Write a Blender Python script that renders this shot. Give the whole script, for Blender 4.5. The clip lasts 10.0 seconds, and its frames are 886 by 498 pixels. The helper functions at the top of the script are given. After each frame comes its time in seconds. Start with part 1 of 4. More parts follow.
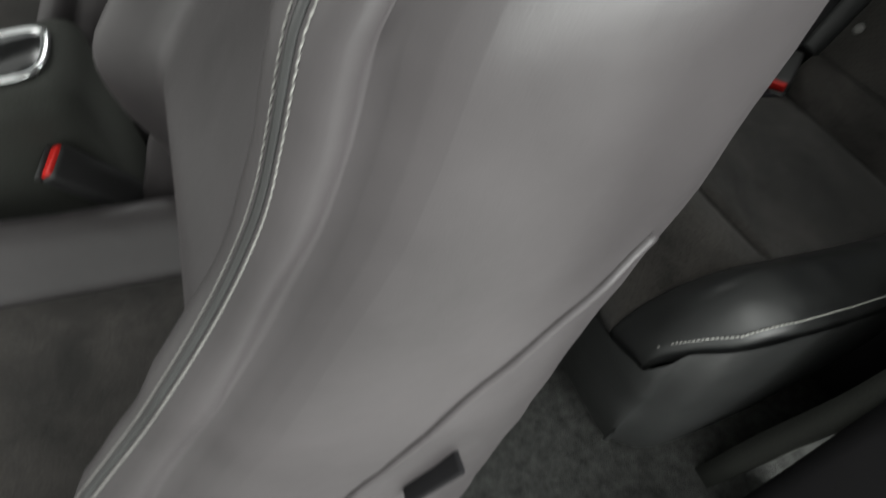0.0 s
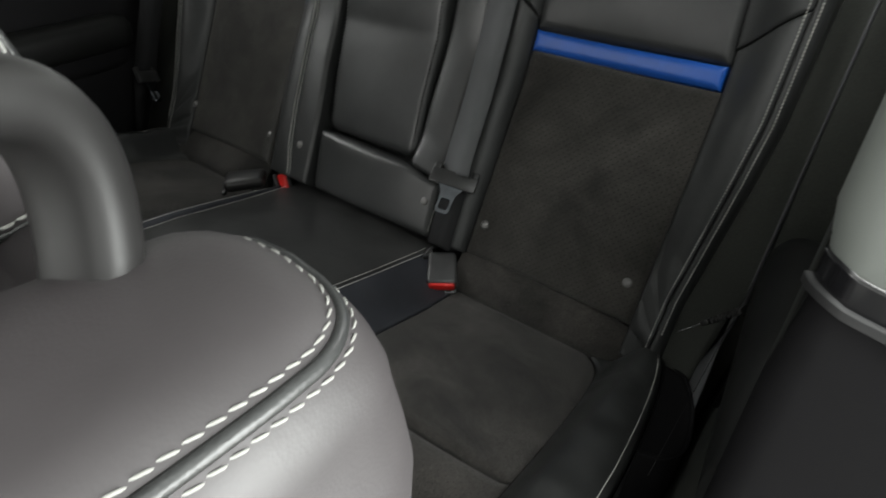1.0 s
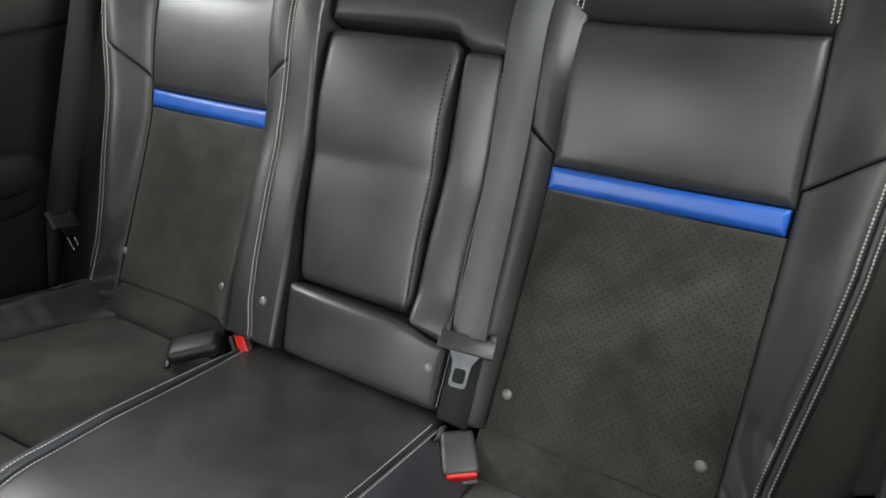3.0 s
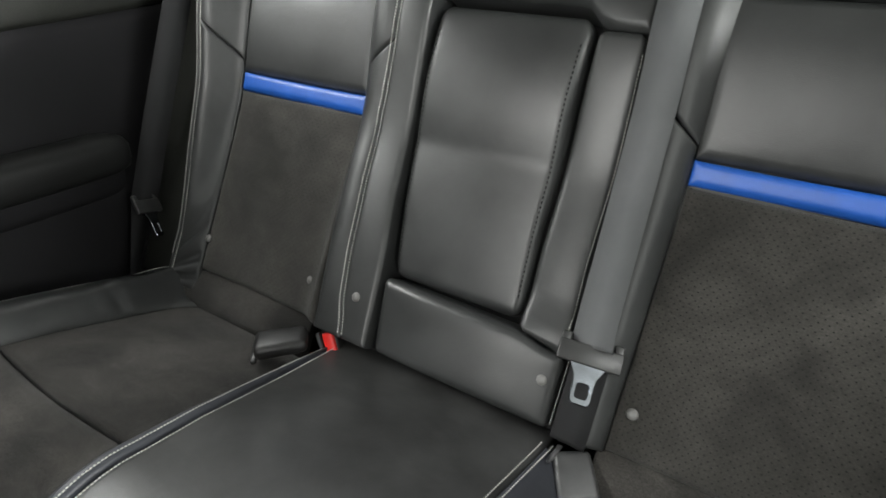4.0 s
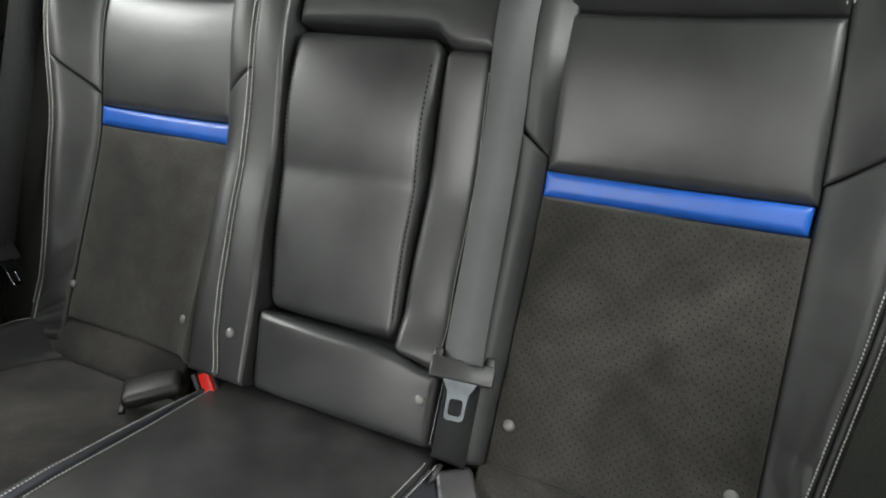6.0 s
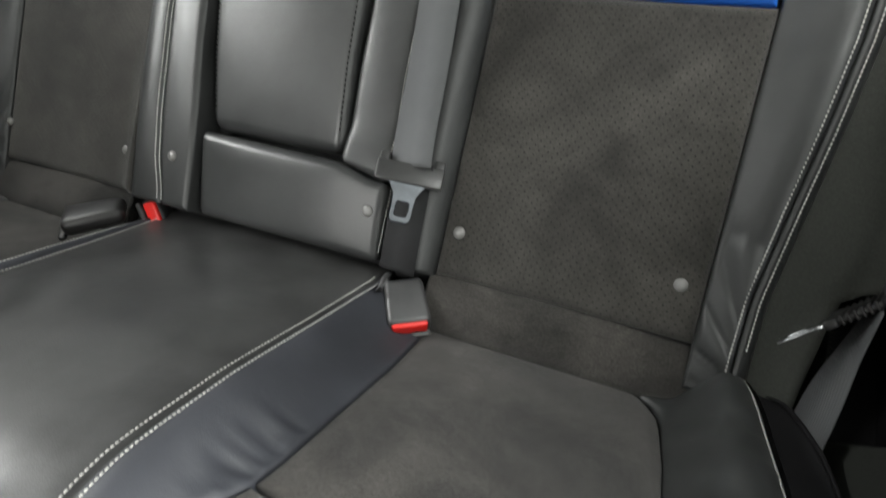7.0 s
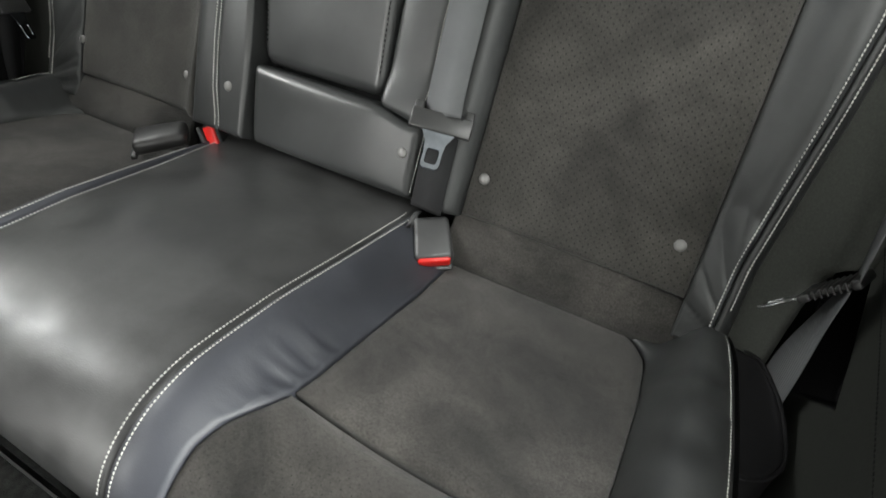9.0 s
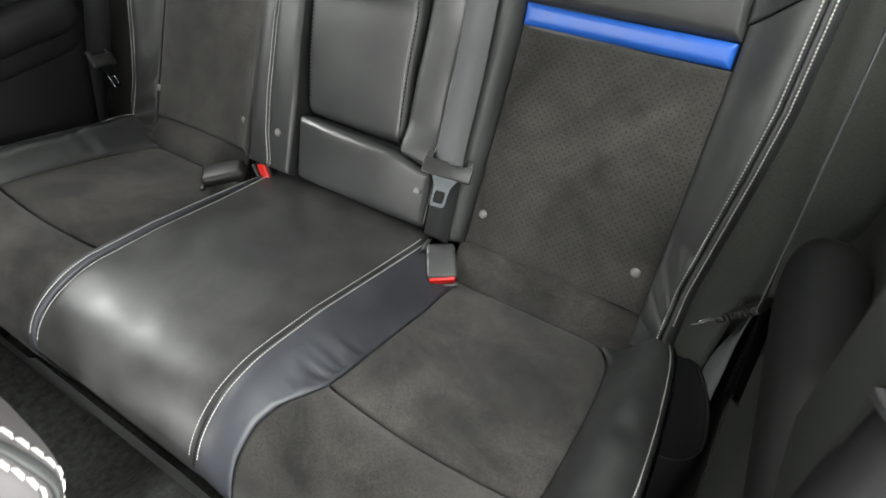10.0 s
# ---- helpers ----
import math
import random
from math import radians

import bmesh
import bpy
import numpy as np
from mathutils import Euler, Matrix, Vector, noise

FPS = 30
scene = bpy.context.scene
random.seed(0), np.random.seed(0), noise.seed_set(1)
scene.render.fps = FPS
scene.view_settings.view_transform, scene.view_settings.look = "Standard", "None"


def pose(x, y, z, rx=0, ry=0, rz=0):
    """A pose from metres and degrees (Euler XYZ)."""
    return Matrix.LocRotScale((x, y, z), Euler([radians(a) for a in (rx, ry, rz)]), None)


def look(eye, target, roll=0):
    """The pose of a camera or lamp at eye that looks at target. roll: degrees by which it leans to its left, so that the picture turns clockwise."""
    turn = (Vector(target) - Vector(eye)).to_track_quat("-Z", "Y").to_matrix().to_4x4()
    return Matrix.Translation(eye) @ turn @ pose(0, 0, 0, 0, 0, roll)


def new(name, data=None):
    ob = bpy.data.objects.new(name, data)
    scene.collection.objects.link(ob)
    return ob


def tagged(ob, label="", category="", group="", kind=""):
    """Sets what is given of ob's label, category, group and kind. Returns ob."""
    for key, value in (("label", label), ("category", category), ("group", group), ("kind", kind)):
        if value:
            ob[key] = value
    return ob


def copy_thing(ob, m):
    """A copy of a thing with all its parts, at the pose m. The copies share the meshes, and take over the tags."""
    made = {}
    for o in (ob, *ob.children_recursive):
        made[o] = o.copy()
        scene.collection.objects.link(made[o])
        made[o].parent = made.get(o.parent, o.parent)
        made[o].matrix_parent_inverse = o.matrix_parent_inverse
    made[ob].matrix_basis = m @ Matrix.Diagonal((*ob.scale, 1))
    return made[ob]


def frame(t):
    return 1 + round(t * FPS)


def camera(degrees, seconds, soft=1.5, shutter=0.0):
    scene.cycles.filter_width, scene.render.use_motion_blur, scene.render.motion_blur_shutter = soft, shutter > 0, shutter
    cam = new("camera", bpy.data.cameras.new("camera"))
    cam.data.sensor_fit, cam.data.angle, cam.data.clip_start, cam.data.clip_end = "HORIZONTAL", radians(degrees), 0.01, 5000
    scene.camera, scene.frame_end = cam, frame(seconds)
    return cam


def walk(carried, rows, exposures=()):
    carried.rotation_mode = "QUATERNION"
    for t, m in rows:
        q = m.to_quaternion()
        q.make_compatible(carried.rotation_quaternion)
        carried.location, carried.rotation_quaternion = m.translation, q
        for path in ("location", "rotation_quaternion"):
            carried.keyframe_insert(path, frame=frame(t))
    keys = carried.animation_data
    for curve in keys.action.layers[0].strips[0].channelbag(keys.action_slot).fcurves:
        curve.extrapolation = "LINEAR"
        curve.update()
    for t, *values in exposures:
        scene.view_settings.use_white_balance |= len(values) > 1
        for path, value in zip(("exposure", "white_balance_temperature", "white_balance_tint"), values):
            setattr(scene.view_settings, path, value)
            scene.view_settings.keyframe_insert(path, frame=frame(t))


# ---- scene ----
cam = camera(72.9, 10.0, 1.5, 0.3)
EXPOSURES = [(0.0, -1.65), (0.5, -1.70), (1.0, -0.92), (1.5, 0.08), (2.0, 0.18), (2.2, 0.22), (3.5, 0.38), (5.0, 0.40), (6.5, 0.42), (7.0, 0.58), (8.0, 0.70), (10.0, 0.76)]
PATH = [
    (0, (0.785, -0.83, 0.471), (-0.35, -0.38, -1.113), 1.4),
    (0.1, (0.778, -0.823, 0.485), (-0.406, -0.296, -1.038), 0.9),
    (0.2, (0.764, -0.812, 0.497), (-0.437, -0.187, -0.975), 1.3),
    (0.3, (0.758, -0.799, 0.508), (-0.455, -0.082, -0.912), 1.3),
    (0.5, (0.736, -0.762, 0.525), (-0.435, 0.154, -0.813), 1.7),
    (0.6, (0.732, -0.748, 0.531), (-0.408, 0.263, -0.765), 1.8),
    (0.8, (0.727, -0.726, 0.538), (-0.333, 0.452, -0.682), 1.0),
    (1, (0.717, -0.709, 0.539), (-0.255, 0.597, -0.623), 1.1),
    (1.2, (0.717, -0.709, 0.554), (-0.206, 0.672, -0.560), 1.2),
    (1.5, (0.698, -0.706, 0.563), (-0.199, 0.744, -0.484), 1.0),
    (1.8, (0.660, -0.716, 0.582), (-0.210, 0.781, -0.420), 1.2),
    (2, (0.631, -0.712, 0.582), (-0.230, 0.816, -0.378), 1.2),
    (2.2, (0.606, -0.702, 0.589), (-0.246, 0.838, -0.362), 1.2),
    (3.3, (0.457, -0.586, 0.526), (-0.386, 0.973, -0.4), 1.3),
    (3.5, (0.434, -0.591, 0.511), (-0.423, 0.959, -0.417), 1.5),
    (4, (0.38, -0.598, 0.507), (-0.585, 0.892, -0.414), 1.5),
    (4.5, (0.356, -0.598, 0.548), (-0.644, 0.879, -0.358), 1.6),
    (5, (0.384, -0.577, 0.574), (-0.605, 0.941, -0.273), 1.3),
    (5.2, (0.401, -0.57, 0.578), (-0.539, 0.992, -0.244), 1.1),
    (6.3, (0.457, -0.555, 0.462), (-0.284, 1.085, -0.409), 0.8),
    (6.5, (0.468, -0.56, 0.435), (-0.261, 1.068, -0.471), 0.9),
    (7, (0.507, -0.567, 0.356), (-0.184, 0.981, -0.705), 1.0),
    (7.5, (0.538, -0.579, 0.319), (-0.108, 0.879, -0.888), 1.0),
    (8, (0.558, -0.581, 0.299), (-0.073, 0.802, -1.0), 1.0),
    (8.5, (0.552, -0.576, 0.348), (-0.121, 0.743, -0.996), 1.1),
    (9, (0.544, -0.578, 0.444), (-0.191, 0.716, -0.892), 1.2),
    (9.5, (0.559, -0.613, 0.529), (-0.211, 0.655, -0.812), 0.9),
    (10, (0.639, -0.641, 0.602), (-0.196, 0.567, -0.755), -1.9),
]
walk(cam, [(t, look(eye, target, roll)) for t, eye, target, roll in PATH], EXPOSURES)

# ---- world and lights: an even bright surround, and unseen area lights added outside the car ----
world = bpy.data.worlds.new("workshop_light")
scene.world = world
world.use_nodes = True
wbg = world.node_tree.nodes["Background"]
wbg.inputs["Color"].default_value = (0.97, 1.0, 0.955, 1)
wbg.inputs["Strength"].default_value = 3.2


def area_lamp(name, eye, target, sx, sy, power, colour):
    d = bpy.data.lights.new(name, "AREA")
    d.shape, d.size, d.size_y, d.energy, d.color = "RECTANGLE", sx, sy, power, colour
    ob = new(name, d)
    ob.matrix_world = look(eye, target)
    return tagged(ob, "unseen area light added outside the car to light the cabin", "lamp", "", "structure")


# added beside the doorway to brighten the front seat's side panel
area_lamp("added_area_light", (2.0, -0.06, 0.52), (0.66, -0.76, 0.25), 1.5, 0.8, 215, (0.97, 1.0, 0.97))
# added ahead of the car for the sheen on armrest and backrests
area_lamp("added_area_light", (-0.5, -4.2, 1.40), (0.1, 0.0, 0.2), 3.0, 0.40, 118, (1.0, 0.99, 0.96))

# added above the doorway to lift the near seat and pillar
area_lamp("added_area_light", (1.7, -1.25, 2.4), (0.45, -0.4, 0.0), 1.5, 0.5, 78, (0.98, 1.0, 0.97))

# added behind the car to brighten the tops of the backrests
area_lamp("added_area_light", (0.65, 2.3, 1.75), (0.15, 0.3, 0.56), 1.0, 0.3, 260, (0.98, 1.0, 0.98))
# two added on the far side: centre cushion's highlight, far seat's suede
area_lamp("added_area_light", (-2.05, -0.90, 1.62), (0.0, -0.45, -0.03), 1.0, 0.5, 46, (0.98, 1.0, 0.98))
area_lamp("added_area_light", (-1.55, -0.50, 2.15), (-0.38, -0.28, -0.05), 1.6, 0.5, 36, (0.98, 1.0, 0.98))

# ---- materials ----
def material(name, base, rough, metal=0.0, var=0.25, var_scale=9.0, grain=900.0, grain_kind="VORONOI", bump=0.15, bump_dist=0.0004,
             big=0.0, big_scale=25.0, sheen=0.0, spec=0.5, tint=None, coat=0.0, rvar=0.1, blotch=0.0, speck=0.0):
    m = bpy.data.materials.new(name)
    m.use_nodes = True
    nt = m.node_tree
    n, l = nt.nodes, nt.links
    b = n["Principled BSDF"]
    b.inputs["Roughness"].default_value = rough
    b.inputs["Metallic"].default_value = metal
    b.inputs["Specular IOR Level"].default_value = spec
    b.inputs["Sheen Weight"].default_value = sheen
    b.inputs["Sheen Roughness"].default_value = 0.6
    b.inputs["Coat Weight"].default_value = coat
    co = n.new("ShaderNodeTexCoord")
    no = n.new("ShaderNodeTexNoise")
    no.inputs["Scale"].default_value, no.inputs["Detail"].default_value, no.inputs["Roughness"].default_value = var_scale, 6, 0.62
    l.new(co.outputs["Object"], no.inputs["Vector"])
    ramp = n.new("ShaderNodeValToRGB")
    ramp.color_ramp.elements[0].position, ramp.color_ramp.elements[1].position = 0.3, 0.72
    t = tint or base
    ramp.color_ramp.elements[0].color = (*[c * (1 - var) for c in base], 1)
    ramp.color_ramp.elements[1].color = (*[c * (1 + var) for c in t], 1)
    l.new(no.outputs["Fac"], ramp.inputs["Fac"])
    l.new(ramp.outputs["Color"], b.inputs["Base Color"])
    if blotch > 0:
        # brushed nap: broad uneven patches and short streaks, lighter and darker
        st = n.new("ShaderNodeMapping")
        st.inputs["Scale"].default_value, st.inputs["Rotation"].default_value = (1.0, 1.25, 1.1), (0.0, 0.0, 0.6)
        l.new(co.outputs["Object"], st.inputs["Vector"])
        nb = n.new("ShaderNodeTexNoise")
        nb.inputs["Scale"].default_value, nb.inputs["Detail"].default_value, nb.inputs["Roughness"].default_value, nb.inputs["Distortion"].default_value = 8, 8, 0.62, 0.5
        l.new(st.outputs["Vector"], nb.inputs["Vector"])
        mb = n.new("ShaderNodeMapRange")
        mb.inputs["From Min"].default_value, mb.inputs["From Max"].default_value = 0.34, 0.66
        mb.inputs["To Min"].default_value, mb.inputs["To Max"].default_value = 1 - blotch, 1 + blotch
        l.new(nb.outputs["Fac"], mb.inputs["Value"])
        mm = n.new("ShaderNodeMix")
        mm.data_type, mm.blend_type = "RGBA", "MULTIPLY"
        mm.inputs[0].default_value = 1.0
        l.new(ramp.outputs["Color"], mm.inputs[6])
        l.new(mb.outputs["Result"], mm.inputs[7])
        l.new(mm.outputs[2], b.inputs["Base Color"])
    if speck > 0:
        # fibre speckle of cloth and nap
        ns = n.new("ShaderNodeTexNoise")
        ns.inputs["Scale"].default_value, ns.inputs["Detail"].default_value, ns.inputs["Roughness"].default_value = 420, 4, 0.7
        l.new(co.outputs["Object"], ns.inputs["Vector"])
        ms = n.new("ShaderNodeMapRange")
        ms.inputs["From Min"].default_value, ms.inputs["From Max"].default_value = 0.3, 0.7
        ms.inputs["To Min"].default_value, ms.inputs["To Max"].default_value = 1 - speck, 1 + speck
        l.new(ns.outputs["Fac"], ms.inputs["Value"])
        mk = n.new("ShaderNodeMix")
        mk.data_type, mk.blend_type = "RGBA", "MULTIPLY"
        mk.inputs[0].default_value = 1.0
        l.new(b.inputs["Base Color"].links[0].from_socket, mk.inputs[6])
        l.new(ms.outputs["Result"], mk.inputs[7])
        l.new(mk.outputs[2], b.inputs["Base Color"])
    rr = n.new("ShaderNodeMapRange")
    rr.inputs["To Min"].default_value, rr.inputs["To Max"].default_value = max(0.02, rough - rvar), min(1.0, rough + rvar)
    l.new(no.outputs["Fac"], rr.inputs["Value"])
    l.new(rr.outputs["Result"], b.inputs["Roughness"])
    last = None
    if bump > 0:
        if grain_kind == "VORONOI":
            g = n.new("ShaderNodeTexVoronoi")
            g.inputs["Scale"].default_value = grain
            out = g.outputs["Distance"]
        elif grain_kind == "WAVE":
            g = n.new("ShaderNodeTexWave")
            g.inputs["Scale"].default_value, g.inputs["Distortion"].default_value = grain, 0.6
            out = g.outputs["Fac"]
        else:
            g = n.new("ShaderNodeTexNoise")
            g.inputs["Scale"].default_value, g.inputs["Detail"].default_value = grain, 3
            out = g.outputs["Fac"]
        l.new(co.outputs["Object"], g.inputs["Vector"])
        bp = n.new("ShaderNodeBump")
        bp.inputs["Strength"].default_value, bp.inputs["Distance"].default_value = bump, bump_dist
        l.new(out, bp.inputs["Height"])
        last = bp
    if big > 0:
        g2 = n.new("ShaderNodeTexNoise")
        g2.inputs["Scale"].default_value, g2.inputs["Detail"].default_value = big_scale, 4
        l.new(co.outputs["Object"], g2.inputs["Vector"])
        b2 = n.new("ShaderNodeBump")
        b2.inputs["Strength"].default_value, b2.inputs["Distance"].default_value = big, 0.004
        l.new(g2.outputs["Fac"], b2.inputs["Height"])
        if last:
            l.new(last.outputs["Normal"], b2.inputs["Normal"])
        last = b2
    if last:
        l.new(last.outputs["Normal"], b.inputs["Normal"])
    return m


def perforate(m, pitch=0.0108, hole=0.081):
    """Rows of small round holes, staggered, over the panel's own metres."""
    nt = m.node_tree
    n, l = nt.nodes, nt.links
    uv = n.new("ShaderNodeUVMap")
    uv.uv_map = "metres"
    sc = n.new("ShaderNodeVectorMath")
    sc.operation = "SCALE"
    sc.inputs["Scale"].default_value = 1.0 / pitch
    l.new(uv.outputs["UV"], sc.inputs[0])
    dist = []
    for off in (0.0, 0.5):
        ad = n.new("ShaderNodeVectorMath")
        ad.inputs[1].default_value = (off, off, 0)
        l.new(sc.outputs[0], ad.inputs[0])
        fr = n.new("ShaderNodeVectorMath")
        fr.operation = "FRACTION"
        l.new(ad.outputs[0], fr.inputs[0])
        di = n.new("ShaderNodeVectorMath")
        di.operation = "DISTANCE"
        di.inputs[1].default_value = (0.5, 0.5, 0)
        l.new(fr.outputs[0], di.inputs[0])
        dist.append(di)
    mn = n.new("ShaderNodeMath")
    mn.operation = "MINIMUM"
    l.new(dist[0].outputs["Value"], mn.inputs[0])
    l.new(dist[1].outputs["Value"], mn.inputs[1])
    st = n.new("ShaderNodeMapRange")
    st.interpolation_type = "SMOOTHSTEP"
    st.inputs["From Min"].default_value, st.inputs["From Max"].default_value = hole * 0.7, hole * 1.4
    l.new(mn.outputs[0], st.inputs["Value"])
    b = n["Principled BSDF"]
    old = b.inputs["Base Color"].links[0].from_socket
    mix = n.new("ShaderNodeMix")
    mix.data_type = "RGBA"
    mix.inputs[6].default_value = (0.006, 0.006, 0.006, 1)
    l.new(st.outputs["Result"], mix.inputs[0])
    l.new(old, mix.inputs[7])
    l.new(mix.outputs[2], b.inputs["Base Color"])
    return m


LEATHER = material("black_leather", (0.027, 0.028, 0.028), 0.39, var=0.35, var_scale=7, rvar=0.13, bump=0.2, grain=750, big=0.22, big_scale=20)
ARM_VINYL = material("black_soft_vinyl", (0.0105, 0.0108, 0.0105), 0.55, spec=0.16, var=0.2, var_scale=8, bump=0.2, grain=900, big=0.1, big_scale=12)
LEATHER_SIDE = material("blue_black_leather", (0.036, 0.038, 0.046), 0.48, var=0.25, var_scale=6, bump=0.2, grain=750, big=0.32, big_scale=18)
LEATHER_SEAT = material("black_leather_shiny", (0.036, 0.036, 0.036), 0.42, blotch=0.22, var=0.35, var_scale=14, rvar=0.28, bump=0.16, grain=700, big=0.30, big_scale=13)
LEATHER_FRONT = material("grey_black_leather", (0.045, 0.0405, 0.0422), 0.50, var=0.25, var_scale=6, rvar=0.12, bump=0.08, grain=1000, big=0.5, big_scale=11)
SUEDE = material("black_suede", (0.0305, 0.0280, 0.0255), 0.95, var=0.4, var_scale=7, grain=1700, grain_kind="NOISE", bump=0.9, bump_dist=0.0012, sheen=0.12, spec=0.1, blotch=0.58, speck=0.5)
SUEDE_PERF = perforate(material("perforated_black_suede", (0.0303, 0.0283, 0.0255), 0.95, var=0.4, var_scale=7, grain=1700, grain_kind="NOISE", bump=0.6, bump_dist=0.001, sheen=0.12, spec=0.1, blotch=0.38, speck=0.28))
SUEDE_FINE = perforate(material("worn_perforated_suede", (0.0305, 0.0280, 0.0255), 0.95, var=0.4, var_scale=7, grain=1700, grain_kind="NOISE", bump=0.7, bump_dist=0.001, sheen=0.12, spec=0.1, blotch=0.58, speck=0.35), hole=0.052)
BLUE = material("blue_leather", (0.009, 0.074, 0.345), 0.42, var=0.12, var_scale=30, bump=0.2, grain=700)
PLASTIC = material("black_grained_plastic", (0.022, 0.022, 0.023), 0.5, var=0.15, var_scale=20, grain=2200, bump=0.12)
SMOOTH_PLASTIC = material("black_satin_plastic", (0.014, 0.0135, 0.0135), 0.40, var=0.15, var_scale=20, grain=2600, bump=0.03)
# true black on small fittings; on the far wall and dish, painted-in shade
DARK_TRIM = material("black_and_shaded_trim", (0.0115, 0.0112, 0.0122), 0.75, spec=0.10, var=0.2, var_scale=5, grain=1500, bump=0.2)
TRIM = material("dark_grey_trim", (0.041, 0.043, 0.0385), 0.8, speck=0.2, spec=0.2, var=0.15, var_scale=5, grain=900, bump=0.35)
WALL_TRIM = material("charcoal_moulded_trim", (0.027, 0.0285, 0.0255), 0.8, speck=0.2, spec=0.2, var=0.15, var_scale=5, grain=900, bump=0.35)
# WALL_TRIM darkened for the far side: its dimmer light put into the colour
FAR_TRIM = material("shaded_far_trim", (0.018, 0.0185, 0.0165), 0.8, speck=0.2, spec=0.15, var=0.15, var_scale=5, grain=900, bump=0.35)
PILLAR = material("light_grey_grained_trim", (0.18, 0.193, 0.18), 0.55, var=0.1, var_scale=5, grain=1500, bump=0.18, bump_dist=0.0005)
BELT_PLASTIC = material("grey_belt_plastic", (0.032, 0.032, 0.032), 0.34, var=0.15, var_scale=40, grain=900, bump=0.2)
BUCKLE_GREY = material("grey_buckle_plastic", (0.05, 0.05, 0.051), 0.42, var=0.12, var_scale=40, grain=2200, bump=0.06)
GLOSS = material("gloss_black_trim", (0.008, 0.008, 0.009), 0.16, var=0.1, bump=0)
# darker copy of WEB: shade on the lower and far webbing put into the colour
WEB_DARK = material("shaded_seat_belt_webbing", (0.016, 0.016, 0.017), 0.75, spec=0.2, var=0.15, var_scale=14, grain=260, grain_kind="WAVE", bump=0.35, bump_dist=0.0005)
WEB = material("grey_seat_belt_webbing", (0.086, 0.088, 0.092), 0.7, var=0.12, var_scale=14, grain=260, grain_kind="WAVE", bump=0.35, bump_dist=0.0005)
CHROME = material("worn_bright_metal", (0.66, 0.67, 0.68), 0.24, metal=1.0, var=0.12, var_scale=60, bump=0)
STEEL = material("dark_polished_steel", (0.33, 0.35, 0.39), 0.12, metal=1.0, var=0.15, var_scale=60, bump=0)
RED = material("red_plastic", (0.62, 0.016, 0.012), 0.4, var=0.1, bump=0)
THREAD = material("pale_grey_thread", (0.26, 0.26, 0.245), 0.8, var=0.15, var_scale=80, grain=2500, grain_kind="NOISE", bump=0.3)
SEAM_THREAD = material("white_thread", (0.46, 0.46, 0.43), 0.8, var=0.15, var_scale=80, bump=0)
BLACK_THREAD = material("black_thread", (0.004, 0.004, 0.004), 0.8, spec=0.1, var=0.1, bump=0)
STUD = material("grey_plastic_stud", (0.15, 0.147, 0.142), 0.35, var=0.15, var_scale=90, bump=0)
CARPET = material("dark_grey_carpet", (0.050, 0.051, 0.049), 1.0, var=0.45, var_scale=60, grain=500, grain_kind="NOISE", bump=1.0, bump_dist=0.003, spec=0.05)
LINER = material("grey_headliner_cloth", (0.27, 0.275, 0.265), 0.95, var=0.1, bump=0.3, grain=900, grain_kind="NOISE")
LABEL = material("white_label_cloth", (0.70, 0.70, 0.66), 0.8, var=0.1, bump=0)
CONCRETE = material("light_grey_floor_paint", (0.50, 0.49, 0.48), 0.5, var=0.3, var_scale=3, grain=60, grain_kind="NOISE", bump=0.3)


# ---- mesh helpers ----
def smooth(t):
    t = min(1.0, max(0.0, t))
    return t * t * (3 - 2 * t)


def line(pairs):
    """A piecewise linear function through the pairs, eased at the corners by the caller's sampling."""
    xs, ys = zip(*pairs)
    return lambda v: float(np.interp(v, xs, ys))


def finish(bm, name, mat, parent=None, label=""):
    me = bpy.data.meshes.new(name)
    bmesh.ops.recalc_face_normals(bm, faces=bm.faces[:])
    bm.to_mesh(me)
    bm.free()
    me.materials.append(mat)
    me.polygons.foreach_set("use_smooth", [True] * len(me.polygons))
    ob = new(name, me)
    if parent:
        ob.parent = parent
    if label:
        ob["label"] = label
    return ob


def part(name, bm, mat, parent, label=""):
    return finish(bm, name, mat, parent, label)


def thing(name, label, category, group="", kind="", at=(0, 0, 0)):
    e = new(name)
    e.empty_display_size = 0.05
    e.location = at
    return tagged(e, label, category, group, kind)


def spaced(n, edge, length):
    """Samples from 0 to 1, close together near both ends."""
    e = min(0.3, edge / max(length, 1e-6))
    a = [0, 0.06, 0.16, 0.32, 0.55, 0.78, 1.0]
    lo = [e * t for t in a]
    mid = [e + (1 - 2 * e) * k / n for k in range(1, n)]
    return lo + mid + [1 - t for t in reversed(lo)]


